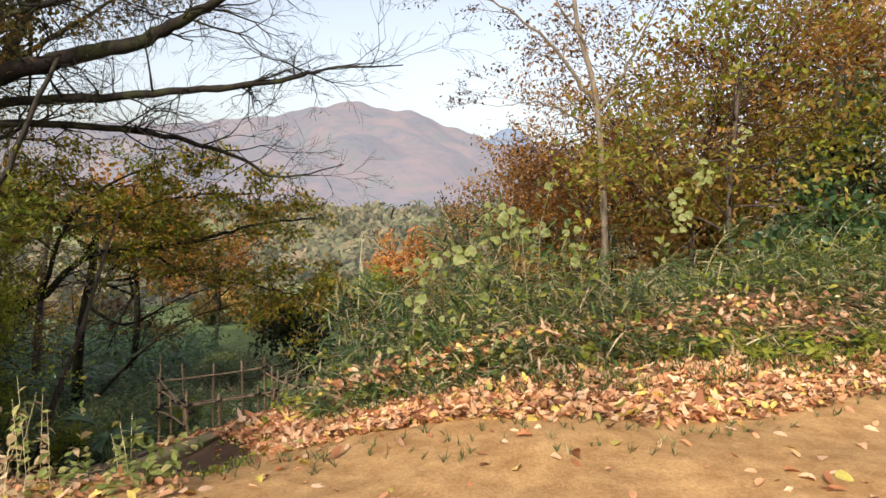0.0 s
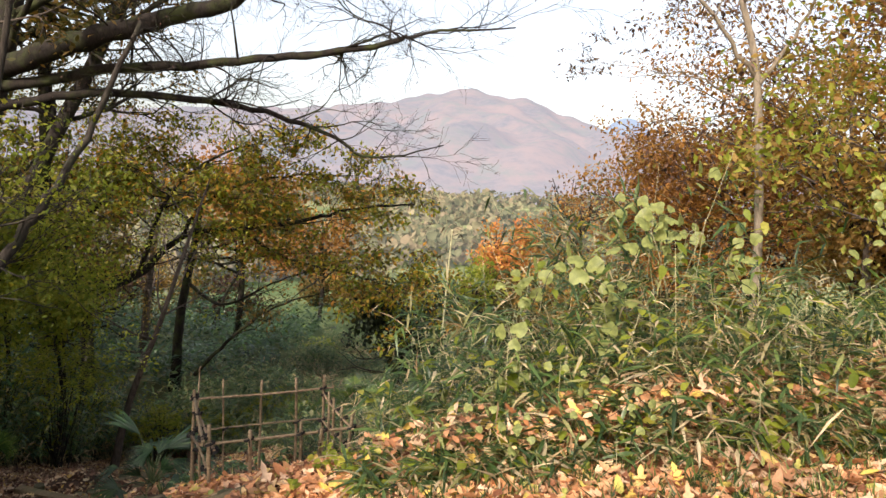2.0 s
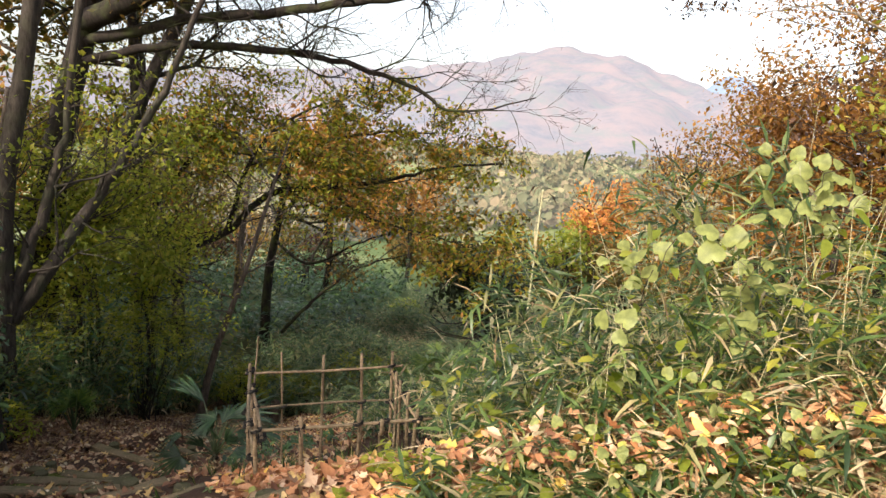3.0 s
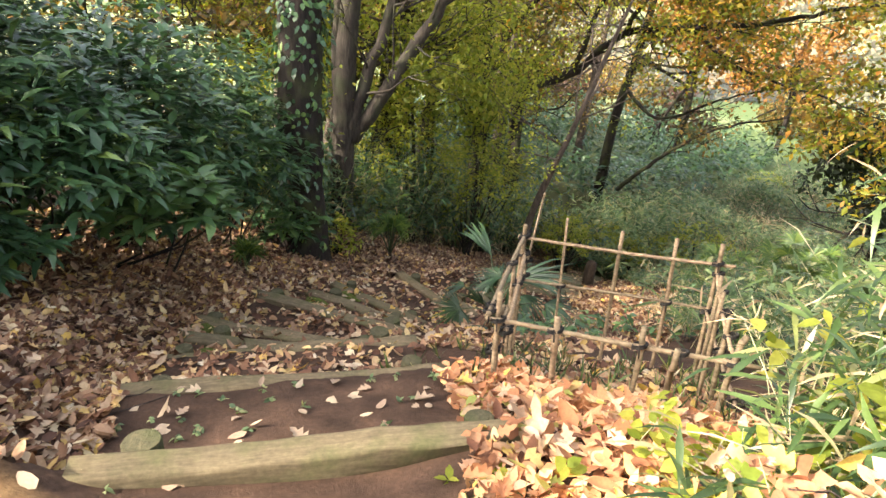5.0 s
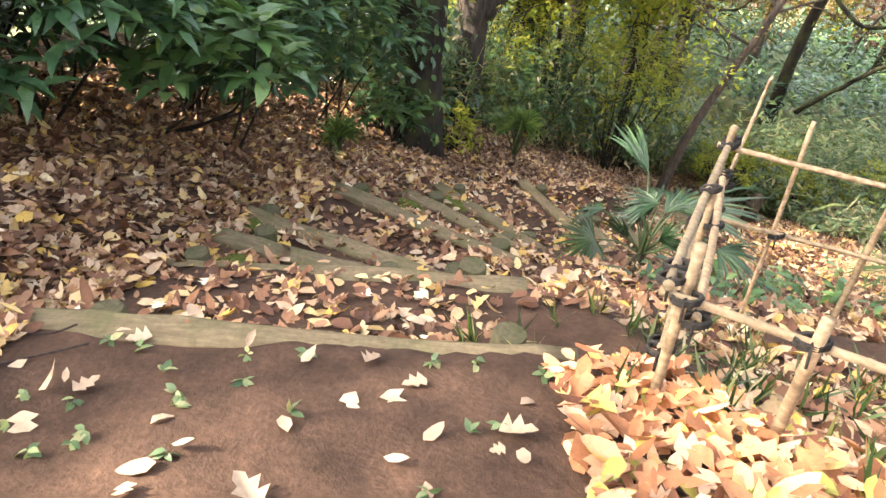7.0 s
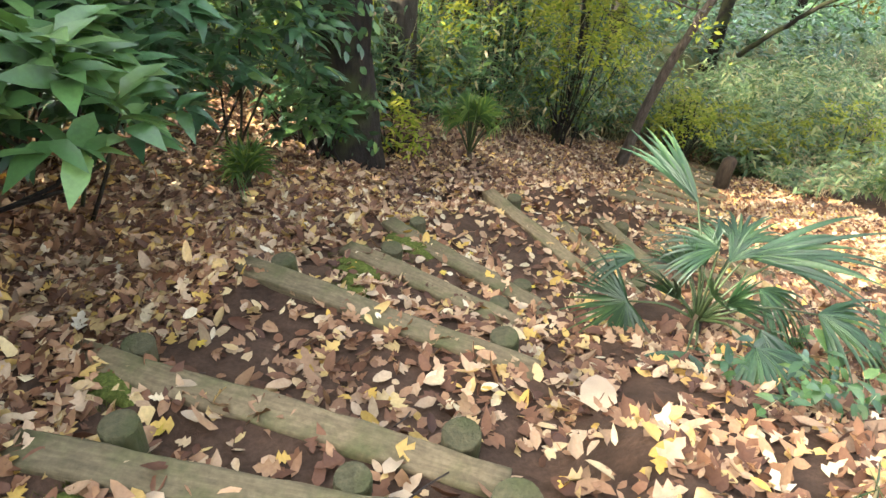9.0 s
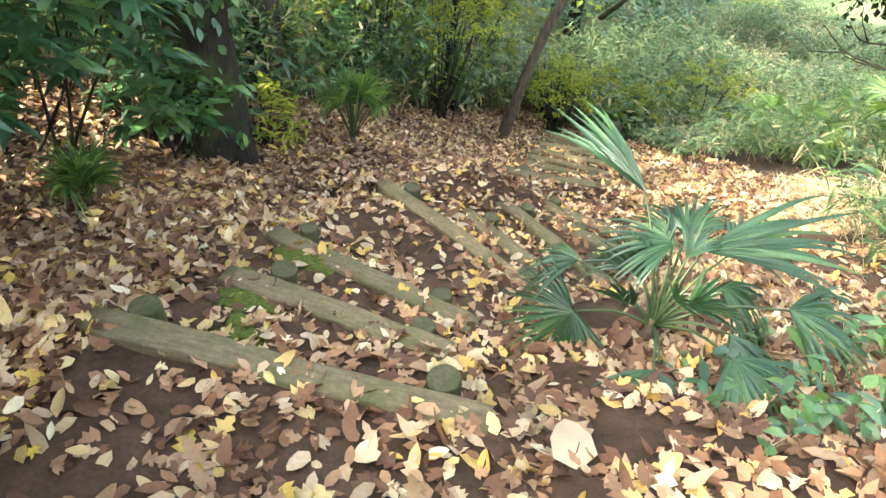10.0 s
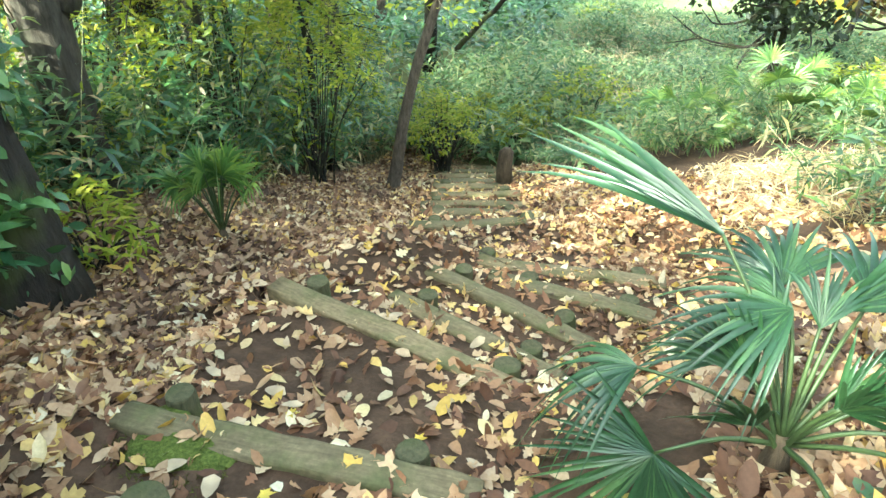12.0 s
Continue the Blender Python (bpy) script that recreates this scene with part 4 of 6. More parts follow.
# the thick ivy-clad trunk behind the shrubs
tree("ivy_clad_tree", "thick dark trunk overgrown with ivy beside the stair", [(-8.35, 9.42, G(-8.35, 9.42)), (-8.38, 9.45, -1.0), (-8.55, 9.65, 1.5), (-8.6, 9.9, 6.0), (-8.4, 10.0, 9.0)], 0.32, 0.22, [
    ([(-8.55, 9.8, 4.0), (-7.0, 8.8, 6.0), (-5.0, 7.6, 7.4), (-3.4, 6.6, 7.8)], 0.12, 0.02), ([(-8.6, 9.9, 5.0), (-9.4, 8.0, 6.5), (-10.0, 6.0, 7.6)], 0.12, 0.02),
    ([(-8.5, 9.9, 6.5), (-7.0, 11.0, 8.0), (-5.0, 11.6, 8.8)], 0.1, 0.02)], BARK_DARK, ((OLIVE_LEAF, 0.25),), 2, 1.5, 7, 4, 0.25, 0.12)
g = Geo()
n = 1700
zz = rng.uniform(-3.1, 3.2, n)
aa = rng.random(n) * 6.28
ax = np.interp(zz, (-3, -1, 1.5, 6), (-8.35, -8.38, -8.55, -8.6)), np.interp(zz, (-3, -1, 1.5, 6), (9.42, 9.45, 9.65, 9.9))
out = np.stack([np.cos(aa), np.sin(aa), np.zeros(n)], 1)
leaves(g, np.stack([ax[0], ax[1], zz], 1) + out * rng.uniform(0.25, 0.42, n)[:, None], out * 0.4 + rng.normal(0, 0.4, (n, 3)) - (0, 0, 0.7), out + rng.normal(0, 0.3, (n, 3)), rng.uniform(0.06, 0.13, n), rng.uniform(0.05, 0.08, n), "ovate", 0.15, 0.2)
tagged(part("ivy", g, SHRUB_LEAF), "glossy ivy leaves climbing a thick trunk", "ivy")

# grey stems rising from one stool behind the ivy-clad trunk
tree("many_stemmed_tree", "leaning grey tree of several stems behind the ivy-clad trunk", [(-9.85, 11.05, G(-9.85, 11.05)), (-9.8, 11.1, -1.4), (-9.75, 11.2, 0.2), (-9.5, 11.5, 2.4), (-9.2, 11.8, 6.0)], 0.21, 0.1, [
    ([(-9.8, 11.1, -2.2), (-9.66, 11.32, -1.2), (-9.4, 11.67, 0.0), (-9.2, 11.9, 1.4), (-8.9, 12.3, 5.0)], 0.13, 0.04),
    ([(-9.75, 11.2, -2.0), (-9.45, 11.55, -1.3), (-9.08, 12.06, -0.3), (-8.66, 12.53, 0.7), (-8.2, 13.0, 1.9), (-7.6, 13.6, 4.0)], 0.14, 0.04),
    ([(-9.9, 11.0, -1.8), (-10.0, 11.1, -0.2), (-9.95, 11.2, 1.5), (-10.2, 11.4, 5.0)], 0.1, 0.03)], BARK_MID, ((YELLOWGREEN_LEAF, 0.5),), 2, 1.2, 6, 5, 0.25, 0.11)

# more trunks of the wood, with yellow-green small-leaved crowns low down
for x, y, lx, ly, h, r, m in ((-11.4, 11.8, 0.5, 0.5, 6, 0.12, YELLOWGREEN_LEAF), (-12.6, 12.4, 1.6, 1.0, 9, 0.18, OLIVE_LEAF), (-15.5, 13.0, -0.3, 0.4, 9, 0.2, OLIVE_LEAF), (-13.8, 9.6, 0.2, 0.5, 8, 0.17, OLIVE_LEAF), (-16.5, 17.5, 0.5, 1.0, 8, 0.16, YELLOWGREEN_LEAF), (-17.5, 23.0, 1.0, 0.0, 9, 0.2, OLIVE_LEAF), (-18.0, 29.0, 1.0, 0.0, 9, 0.2, OLIVE_LEAF)):
    z = G(x, y)
    tree("woodland_tree", "slender woodland tree with small yellow-green leaves" if m is YELLOWGREEN_LEAF else "woodland tree with thinning autumn leaves", [(x, y, z), (x + lx * 0.3, y + ly * 0.2, z + h * 0.4), (x + lx, y + ly, z + h)], r, r * 0.4, [], BARK_GREY, ((m, 0.9),), 2, 1.35, 0, 10, 0.32, 0.14, own=13, up=0.02)

tree("dark_tree", "dark-trunked tree with bare slanting branches below the fence", [(-13.9, 25.0, G(-13.9, 25.0)), (-13.7, 25.0, -4.2), (-13.3, 25.2, -1.5), (-13.0, 25.4, 1.5)], 0.2, 0.09, [
    ([(-13.5, 25.1, -3.0), (-11.8, 24.6, -3.6), (-9.8, 24.2, -2.6), (-8.0, 24.0, -1.8)], 0.07, 0.015), ([(-12.6, 24.2, -6.2), (-11.0, 23.6, -4.6), (-9.2, 23.2, -3.2), (-7.2, 23.0, -2.4)], 0.08, 0.015), ([(-13.2, 25.2, -1.0), (-14.8, 25.0, 0.4), (-16.0, 25.0, 1.4)], 0.06, 0.015)], BARK_DARK, ((OLIVE_LEAF, 0.4),), 2, 1.3, 8, 3, 0.2, 0.14)

# leaning tree by the lower stair, and the pale slender tree on the level
tree("slanting_tree", "thin grey-brown tree slanting over the foot of the stair", [(-9.6, 15.6, G(-9.6, 15.6)), (-9.1, 15.5, -3.9), (-8.4, 15.55, -2.0), (-7.85, 15.85, 0.1), (-7.6, 16.1, 1.2)], 0.095, 0.012, [], BARK_GREY, ((YELLOWGREEN_LEAF, 0.6),), 2, 1.0, 0, 5, 0.18, 0.09, own=9)
tree("slender_tree", "slender pale-barked tree with sparse withered leaves", [(3.25, 13.75, G(3.25, 13.75)), (3.2, 13.72, 0.83), (2.95, 13.94, 3.5), (2.5, 14.1, 5.2), (2.3, 14.2, 7.2)], 0.085, 0.03, [
    ([(2.95, 13.94, 3.4), (2.0, 13.7, 4.5), (1.0, 13.6, 5.2), (0.2, 13.6, 5.5)], 0.04, 0.008), ([(3.0, 13.9, 3.3), (3.7, 14.2, 4.5), (4.3, 14.4, 5.8)], 0.04, 0.008),
    ([(2.9, 13.95, 3.0), (1.9, 13.7, 3.4), (1.0, 13.6, 3.3)], 0.022, 0.006), ([(2.7, 14.0, 4.6), (1.8, 14.0, 5.8), (0.9, 14.1, 6.8)], 0.03, 0.006)], BARK_PALE, ((WITHERED_LEAF, 0.5),), 2, 0.75, 8, 3, 0.07, 0.085, 0.42, "lance", up=0.1)

# autumn wood to the east
for x, y, h, r, m, m2 in ((4.2, 20.5, 5.0, 0.12, ORANGE_LEAF, ORANGE_LEAF), (6.2, 16.6, 6.6, 0.1, ORANGE_LEAF, WITHERED_LEAF), (8.2, 14.6, 5.4, 0.12, ORANGE_LEAF, RUSSET_LEAF), (10.5, 12.5, 5.4, 0.15, RUSSET_LEAF, ORANGE_LEAF), (7.5, 20.5, 7.4, 0.15, ORANGE_LEAF, RUSSET_LEAF), (11.5, 17.0, 7.6, 0.16, ORANGE_LEAF, RUSSET_LEAF), (5.6, 13.2, 4.6, 0.08, YELLOWGREEN_LEAF, RUSSET_LEAF), (13.5, 10.5, 5.4, 0.16, RUSSET_LEAF, ORANGE_LEAF), (3.0, 24.0, 5.6, 0.12, ORANGE_LEAF, RUSSET_LEAF), (9.5, 10.6, 4.2, 0.09, YELLOWGREEN_LEAF, RUSSET_LEAF)):
    z = G(x, y)
    tree("autumn_tree", "deciduous tree in rusty orange and olive autumn leaf" if m is not YELLOWGREEN_LEAF else "small tree with fresh yellow-green leaves", [(x, y, z), (x - 0.2, y, z + h * 0.4), (x + rng.normal(0, 0.4), y + 0.2, z + h)], r, r * 0.35, [], BARK_GREY, ((m, 0.55), (m2, 0.5)), 2, h * 0.27, 0, 12 if 5 < x < 9 else (18 if x > 9 else 16), 0.36, 0.13, own=19, up=0.06)

# bushes and trees down in the valley
def leafy_dome(name, label, x, y, z, rx, rz, n, size, mat, trunk_r=0.1, category="tree"):
    t = thing(name, (0, 0, 0), label, category)
    g = Geo()
    foot = G(x, y)
    tips = []
    tube(g, curve([(x, y, foot), (x + 0.2, y, (foot + z) / 2), (x, y, z)], 8), np.linspace(trunk_r, trunk_r * 0.5, 8), 8, 0.05)
    for k in range(12):
        grow(g, (x, y, z - rz * rng.uniform(0.2, 1.0)), rand_dirs(1)[0] + (0, 0, 0.4), rx * 0.8, trunk_r * 0.4, 1, tips, 0.3, 0.1)
    part("trunk", g, BARK_DARK, t)
    lumps = rand_dirs(26) * rng.uniform(0.45, 0.95, (26, 1))
    idx = rng.integers(0, 26, n)
    p = lumps[idx] + rng.normal(0, 0.17, (n, 3))
    lf = Geo()
    sz = size * rng.uniform(0.6, 1.3, n)
    leaves(lf, p * (rx, rx, rz) + (x, y, z), rand_dirs(n), p + rng.normal(0, 0.5, (n, 3)), sz, sz * 0.6, "dot", 0.25, 0.15)
    part("crown", lf, mat, t)
    return t


leafy_dome("evergreen_bush", "dark green bush at the edge of the autumn wood", 9.3, 12.6, 1.6, 1.9, 1.7, 3000, 0.2, UNDER_LEAF)
leafy_dome("evergreen_bush", "dark green bush at the edge of the autumn wood", 7.0, 12.4, 0.9, 1.3, 1.2, 1600, 0.17, SHRUB_LEAF)
for x, y, z, rx, rz, m in ((3.3, 23.0, 1.2, 1.9, 2.2, ORANGE_LEAF), (5.2, 21.8, 2.2, 2.2, 3.0, ORANGE_LEAF), (7.6, 20.6, 2.6, 2.4, 3.4, RUSSET_LEAF), (9.6, 18.0, 3.4, 2.6, 3.6, ORANGE_LEAF), (12.4, 15.0, 4.2, 2.8, 3.6, ORANGE_LEAF), (6.6, 17.6, 1.4, 1.7, 1.9, RUSSET_LEAF), (8.6, 14.4, 2.2, 1.7, 2.0, UNDER_LEAF)):
    leafy_dome("autumn_tree", "dense rusty autumn tree at the edge of the wood" if m is not UNDER_LEAF else "green bushy tree at the edge of the wood", x, y, z, rx, rz, 6500, 0.14, m, 0.12)
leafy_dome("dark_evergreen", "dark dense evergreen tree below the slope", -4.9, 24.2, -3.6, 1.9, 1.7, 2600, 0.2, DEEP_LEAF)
leafy_dome("orange_tree", "round bright orange autumn tree", -3.3, 48.6, -3.4, 2.5, 2.6, 3600, 0.28, FIRE_LEAF, 0.2)
leafy_dome("yellow_bush", "small yellow-leaved bush below the thicket", -3.2, 30.0, -3.0, 1.0, 1.5, 700, 0.2, YELLOWGREEN_LEAF)
leafy_dome("purple_bush", "thinning purple-brown tree below the thicket", 0.8, 28.6, 0.6, 1.7, 1.4, 420, 0.16, WITHERED_LEAF)
leafy_dome("woodland_tree", "tall green woodland tree above the slope", -13.4, 17.8, 6.6, 2.6, 2.4, 2800, 0.26, OLIVE_LEAF, 0.18)
leafy_dome("woodland_tree", "tall green woodland tree above the slope", -16.5, 15.5, 5.0, 2.8, 3.2, 2800, 0.26, OLIVE_LEAF, 0.18)
for x, y, z, rx, rz in ((-11.0, 11.6, 0.3, 1.3, 1.1), (-11.6, 14.4, -0.4, 1.5, 1.2), (-12.6, 9.8, 0.6, 1.4, 1.2), (-12.8, 18.4, -1.4, 1.6, 1.4), (-10.4, 13.0, -1.3, 1.0, 0.9), (-10.9, 13.9, -0.6, 1.2, 1.0), (-10.6, 15.0, -2.0, 1.0, 0.8), (-11.2, 15.8, -1.6, 1.3, 1.1)):
    leafy_dome("young_tree", "young tree with thin yellow-green foliage in the wood", x, y, z, rx, rz, 1700, 0.11, YELLOWGREEN_LEAF, 0.05)
leafy_dome("green_tree", "green and russet tree below the path", -16.0, 34.0, -1.0, 3.6, 3.4, 2400, 0.32, ORANGE_LEAF, 0.2)


def far_woods():
    """The woods of the valley floor, one low clump of leaf masses after another."""
    g = Geo()
    n = 4600
    y = 60 + 560 * rng.random(n) ** 1.2
    x = rng.uniform(-0.95, 0.75, n) * y
    field = (np.sin(x * 0.021 + 1.1) * np.sin(y * 0.018) > 0.35)
    x, y = x[~field], y[~field]
    z = natural(x, y)
    r = rng.uniform(1.2, 3.0, len(x)) * (0.7 + y / 500)
    m = 14
    c = np.repeat(np.stack([x, y, z], 1), m, 0) + rand_dirs(len(x) * m) * np.repeat(r, m)[:, None] * (0.8, 0.8, 0.9) + np.repeat(r, m)[:, None] * (0, 0, 0.8)
    s = np.repeat(r, m) * rng.uniform(0.5, 0.95, len(x) * m)
    leaves(g, c, rand_dirs(len(c)), rand_dirs(len(c)) + (0, -0.5, 0.8), s, s * 0.9, "round", 0.4, 0.3)
    hazy = leaf_material("valley_wood_haze_glow", ((0.0, (0.12, 0.14, 0.08)), (0.4, (0.19, 0.19, 0.11)), (0.7, (0.25, 0.2, 0.13)), (1.0, (0.26, 0.25, 0.15))), 1.0, 0.0, 0.2, 0.02)
    # weak blue-grey emission on the leaves imitates haze over the valley
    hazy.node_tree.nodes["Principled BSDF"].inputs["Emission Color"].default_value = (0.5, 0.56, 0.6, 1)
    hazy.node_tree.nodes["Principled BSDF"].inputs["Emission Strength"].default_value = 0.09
    return tagged(part("far_woods", g, hazy), "mixed green and russet woods on the valley floor, with a faint glow painted in for haze", "woods", kind="stuff")


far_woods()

# an unseen tree, added only so that its crown shades the steps
tree("canopy_shade_tree", "unseen dark-trunked tree added for its wide crown, which shades the steps", [(-6.4, 3.4, G(-6.4, 3.4)), (-6.2, 3.5, 1.0), (-5.9, 3.8, 3.0), (-5.8, 3.6, 7.5)], 0.34, 0.18, [
    ([(-5.9, 3.8, 3.4), (-5.0, 2.6, 5.0), (-4.0, 1.2, 6.2), (-3.4, 0.0, 7.0)], 0.13, 0.02), ([(-5.85, 3.7, 4.5), (-4.2, 4.6, 6.2), (-2.6, 4.4, 7.4)], 0.12, 0.02), ([(-5.8, 3.6, 5.5), (-7.6, 2.2, 7.0), (-9.0, 0.5, 8.0)], 0.12, 0.02),
    ([(-5.8, 3.6, 6.5), (-6.0, 1.2, 8.0), (-6.4, -1.2, 8.8)], 0.1, 0.02), ([(-5.8, 3.6, 7.0), (-7.6, 4.6, 8.5), (-9.2, 5.4, 9.0)], 0.1, 0.02)], BARK_DARK, ((OLIVE_LEAF, 0.3),), 2, 1.2, 8, 6, 0.2, 0.075)

# unseen trees added behind the track so that their crowns shade the stair
for x, y, z, rx, rz, n in ((-8.7, -4.0, 8.0, 3.2, 2.0, 2100), (-12.0, -1.5, 8.5, 3.2, 2.2, 1000), (-14.5, 2.5, 8.0, 3.2, 2.6, 760), (-7.7, -5.2, 9.4, 1.9, 1.5, 1400)):
    leafy_dome("shade_tree", "unseen olive-leaved tree added behind the track to shade the stair", x, y, z, rx, rz, n, 0.24, OLIVE_LEAF, 0.24)

# ---- thickets and ground cover ----
def in_region(n, poly):
    """Random places inside a polygon."""
    p = np.array(poly, float)
    lo, hi = p.min(0), p.max(0)
    got = np.zeros((0, 2))
    while len(got) < n:
        c = rng.uniform(lo, hi, (n * 2, 2))
        inside = np.zeros(len(c), bool)
        for a, b in zip(p, np.roll(p, -1, 0)):
            hit = ((a[1] > c[:, 1]) != (b[1] > c[:, 1])) & (c[:, 0] < (b[0] - a[0]) * (c[:, 1] - a[1]) / (b[1] - a[1] + 1e-12) + a[0])
            inside ^= hit
        got = np.vstack([got, c[inside]])
    return got[:n]


def swell(x, y, f, s):
    return 0.5 + 0.25 * (np.sin(f * x + s) + np.sin(f * 1.3 * y + 2 * s + 0.7 * np.sin(f * x)))


def stalks(poly, n, tall, label, name, mat, leaf, per, shape="blade", lean=0.3, category="undergrowth", stem=0.003, stem_mat=None, droop=0.5):
    """Leafy stems over a stretch of ground: one mass that nobody could count."""
    p = in_region(n, poly)
    z = height(p[:, 0], p[:, 1])
    h = tall(p[:, 0], p[:, 1]) * rng.uniform(0.55, 1.15, n)
    way = np.stack([rng.normal(0, lean, n), rng.normal(0, lean, n), np.ones(n)], 1)
    foot = np.column_stack([p, z])
    g = Geo()
    at, al = [], []
    for k in range(per):
        u = rng.uniform(0.25, 1.0, n)
        at.append(foot + way * (h * u)[:, None])
        a = rng.random(n) * 6.28
        al.append(np.stack([np.cos(a), np.sin(a), rng.normal(0.15, 0.4, n)], 1))
    at, al = np.concatenate(at), np.concatenate(al)
    m = len(at)
    sz = rng.uniform(0.55, 1.25, m)
    leaves(g, at, al, np.array([0, 0, 1.0]) + rng.normal(0, 0.35, (m, 3)), leaf[0] * sz, leaf[1] * sz, shape, 0.2, droop * rng.uniform(0.3, 1.4, m))
    ob = tagged(part(name, g, mat), label, category, kind="stuff")
    if stem:
        s = Geo()
        pick = rng.random(n) < 0.16
        for f0, w, hh in zip(foot[pick], way[pick], h[pick]):
            tube(s, [f0 - (0, 0, 0.05), f0 + w * hh * 0.5, f0 + w * hh], (stem, stem * 0.8, stem * 0.4), 3)
        part("stems", s, stem_mat or CANE, ob)
    return ob


def mound(x, y):
    peak = 1.45 * np.exp(-((x - 0.9) ** 2 / 1.6 + (y - 8.2) ** 2 / 1.6)) + 0.5 * np.exp(-((x + 0.6) ** 2 / 0.8 + (y - 8.4) ** 2 / 1.4))
    return 0.1 + 0.5 * np.clip((y - 6.2 - 0.14 * x) / 2.2, 0, 1) + peak + 0.25 * np.clip((x - 2.2) / 3, 0, 1) * np.clip(y - 7.5, 0, 1.5)


THICKET = [(-1.1, 6.3), (0.2, 6.15), (1.6, 6.6), (4.6, 7.3), (8.5, 8.0), (8.5, 11.5), (3.5, 12.5), (0.5, 11.5), (-1.4, 10.6), (-1.25, 8.0)]
stalks(THICKET, 5000, mound, "tangled bamboo grass and weeds beside the track", "bamboo_grass", SASA_LEAF, (0.19, 0.024), 9, "lance", 0.35)
stalks(THICKET, 3000, lambda x, y: mound(x, y) * 0.7, "dry straw-coloured grass in the thicket", "dry_grass", DRY_GRASS, (0.24, 0.014), 5, "blade", 0.5, stem=0.002)
stalks(THICKET, 1300, lambda x, y: mound(x, y) * 0.95, "broad-leaved weeds in the thicket", "weeds", YELLOWGREEN_LEAF, (0.1, 0.06), 5, "ovate", 0.3)
stalks([(1.2, 6.5), (4.8, 7.0), (7.5, 7.4), (7.5, 8.4), (3.0, 7.6)], 420, lambda x, y: 0.25 + 0 * x, "low green plants along the edge of the track", "low_plants", YELLOWGREEN_LEAF, (0.1, 0.05), 6, "ovate", 0.4, stem=0.002)
FRINGE = [(-0.9, 6.8), (0.2, 6.7), (1.6, 7.0), (4.6, 7.6), (7.5, 7.8), (7.5, 9.2), (4.6, 8.6), (1.2, 7.6), (-0.8, 7.5)]
stalks(FRINGE, 2400, lambda x, y: 0.27 + 0 * x, "flattened straw along the front of the thicket", "dry_grass", DRY_GRASS, (0.26, 0.011), 5, "blade", 0.9, stem=0.0025)
SLOPE = [(-2.0, 10.4), (0.5, 12.0), (4.0, 13.5), (4.0, 34.0), (-11.0, 36.0), (-11.5, 24.0), (-9.4, 19.6), (-6.6, 16.6), (-4.6, 18.5), (-2.6, 14.6), (-4.0, 12.6)]
stalks(SLOPE, 15000, lambda x, y: 0.12 + 1.3 * swell(x, y, 1.1, 1.0) ** 1.7, "dense grey-green undergrowth on the slope below", "undergrowth", UNDER_LEAF, (0.15, 0.05), 8, "ovate", 0.45)
stalks(SLOPE, 4200, lambda x, y: 0.1 + 0.7 * swell(x, y, 1.3, 2.0), "dry stems and straw on the slope below", "dry_grass", DRY_GRASS, (0.25, 0.014), 5, "blade", 0.6)
stalks([(-2.0, 9.5), (-1.2, 11.0), (-0.5, 13.0), (-3.0, 16.0), (-4.5, 13.4), (-3.6, 11.0), (-2.9, 9.9)], 1100, lambda x, y: 0.25 + 0.5 * swell(x, y, 1.7, 2.0), "bamboo grass spilling down behind the fence", "bamboo_grass", SASA_LEAF, (0.2, 0.024), 5, "blade", 0.35)
stalks([(-11.4, 18.4), (-9.9, 19.0), (-8.6, 18.6), (-9.0, 24.5), (-12.5, 27.0), (-13.0, 20.0)], 1300, lambda x, y: 0.5 + 1.2 * swell(x, y, 1.1, 0.3), "undergrowth closing in at the foot of the stair", "undergrowth", UNDER_LEAF, (0.24, 0.06), 8, "lance", 0.3)
stalks([(-4.6, 12.6), (-3.2, 12.4), (-2.2, 14.2), (-3.4, 16.2), (-5.2, 15.6)], 700, lambda x, y: 0.12 + 0 * x, "pale dry grass flattened on the sunny slope", "dry_grass", DRY_GRASS, (0.2, 0.012), 6, "blade", 0.9, stem=0.002)
stalks([(-2.5, 5.2), (-3.1, 5.2), (-3.6, 5.7), (-2.8, 7.0), (-2.0, 6.7)], 34, lambda x, y: 0.03 + 0 * x, "tiny green seedlings on the bare tread", "seedlings", UNDER_LEAF, (0.035, 0.022), 5, "ovate", 0.3, stem=0)
stalks([(-1.2, 4.6), (-2.3, 4.6), (-1.8, 6.4), (-1.3, 6.2)], 40, lambda x, y: 0.04 + 0 * x, "small weeds on trodden earth", "seedlings", YELLOWGREEN_LEAF, (0.045, 0.03), 5, "ovate", 0.3, stem=0)
LEFT = [(-9.2, 10.9), (-9.7, 12.6), (-10.5, 15.6), (-11.4, 19.0), (-15.5, 22.0), (-18.0, 16.0), (-15.0, 10.0), (-10.5, 8.0), (-9.2, 9.0)]
stalks(LEFT, 2600, lambda x, y: 0.6 + 1.7 * swell(x, y, 1.1, 0.4), "mid-green leafy undergrowth along the stair", "undergrowth", UNDER_LEAF, (0.15, 0.045), 9, "lance", 0.3)
stalks(LEFT, 4300, lambda x, y: 0.7 + 1.9 * swell(x, y, 1.1, 0.4) * np.clip((-8.2 - x) / 2.5, 0.25, 1), "dark bamboo thicket along the stair", "bamboo_thicket", SHRUB_LEAF, (0.22, 0.045), 8, "lance", 0.25)
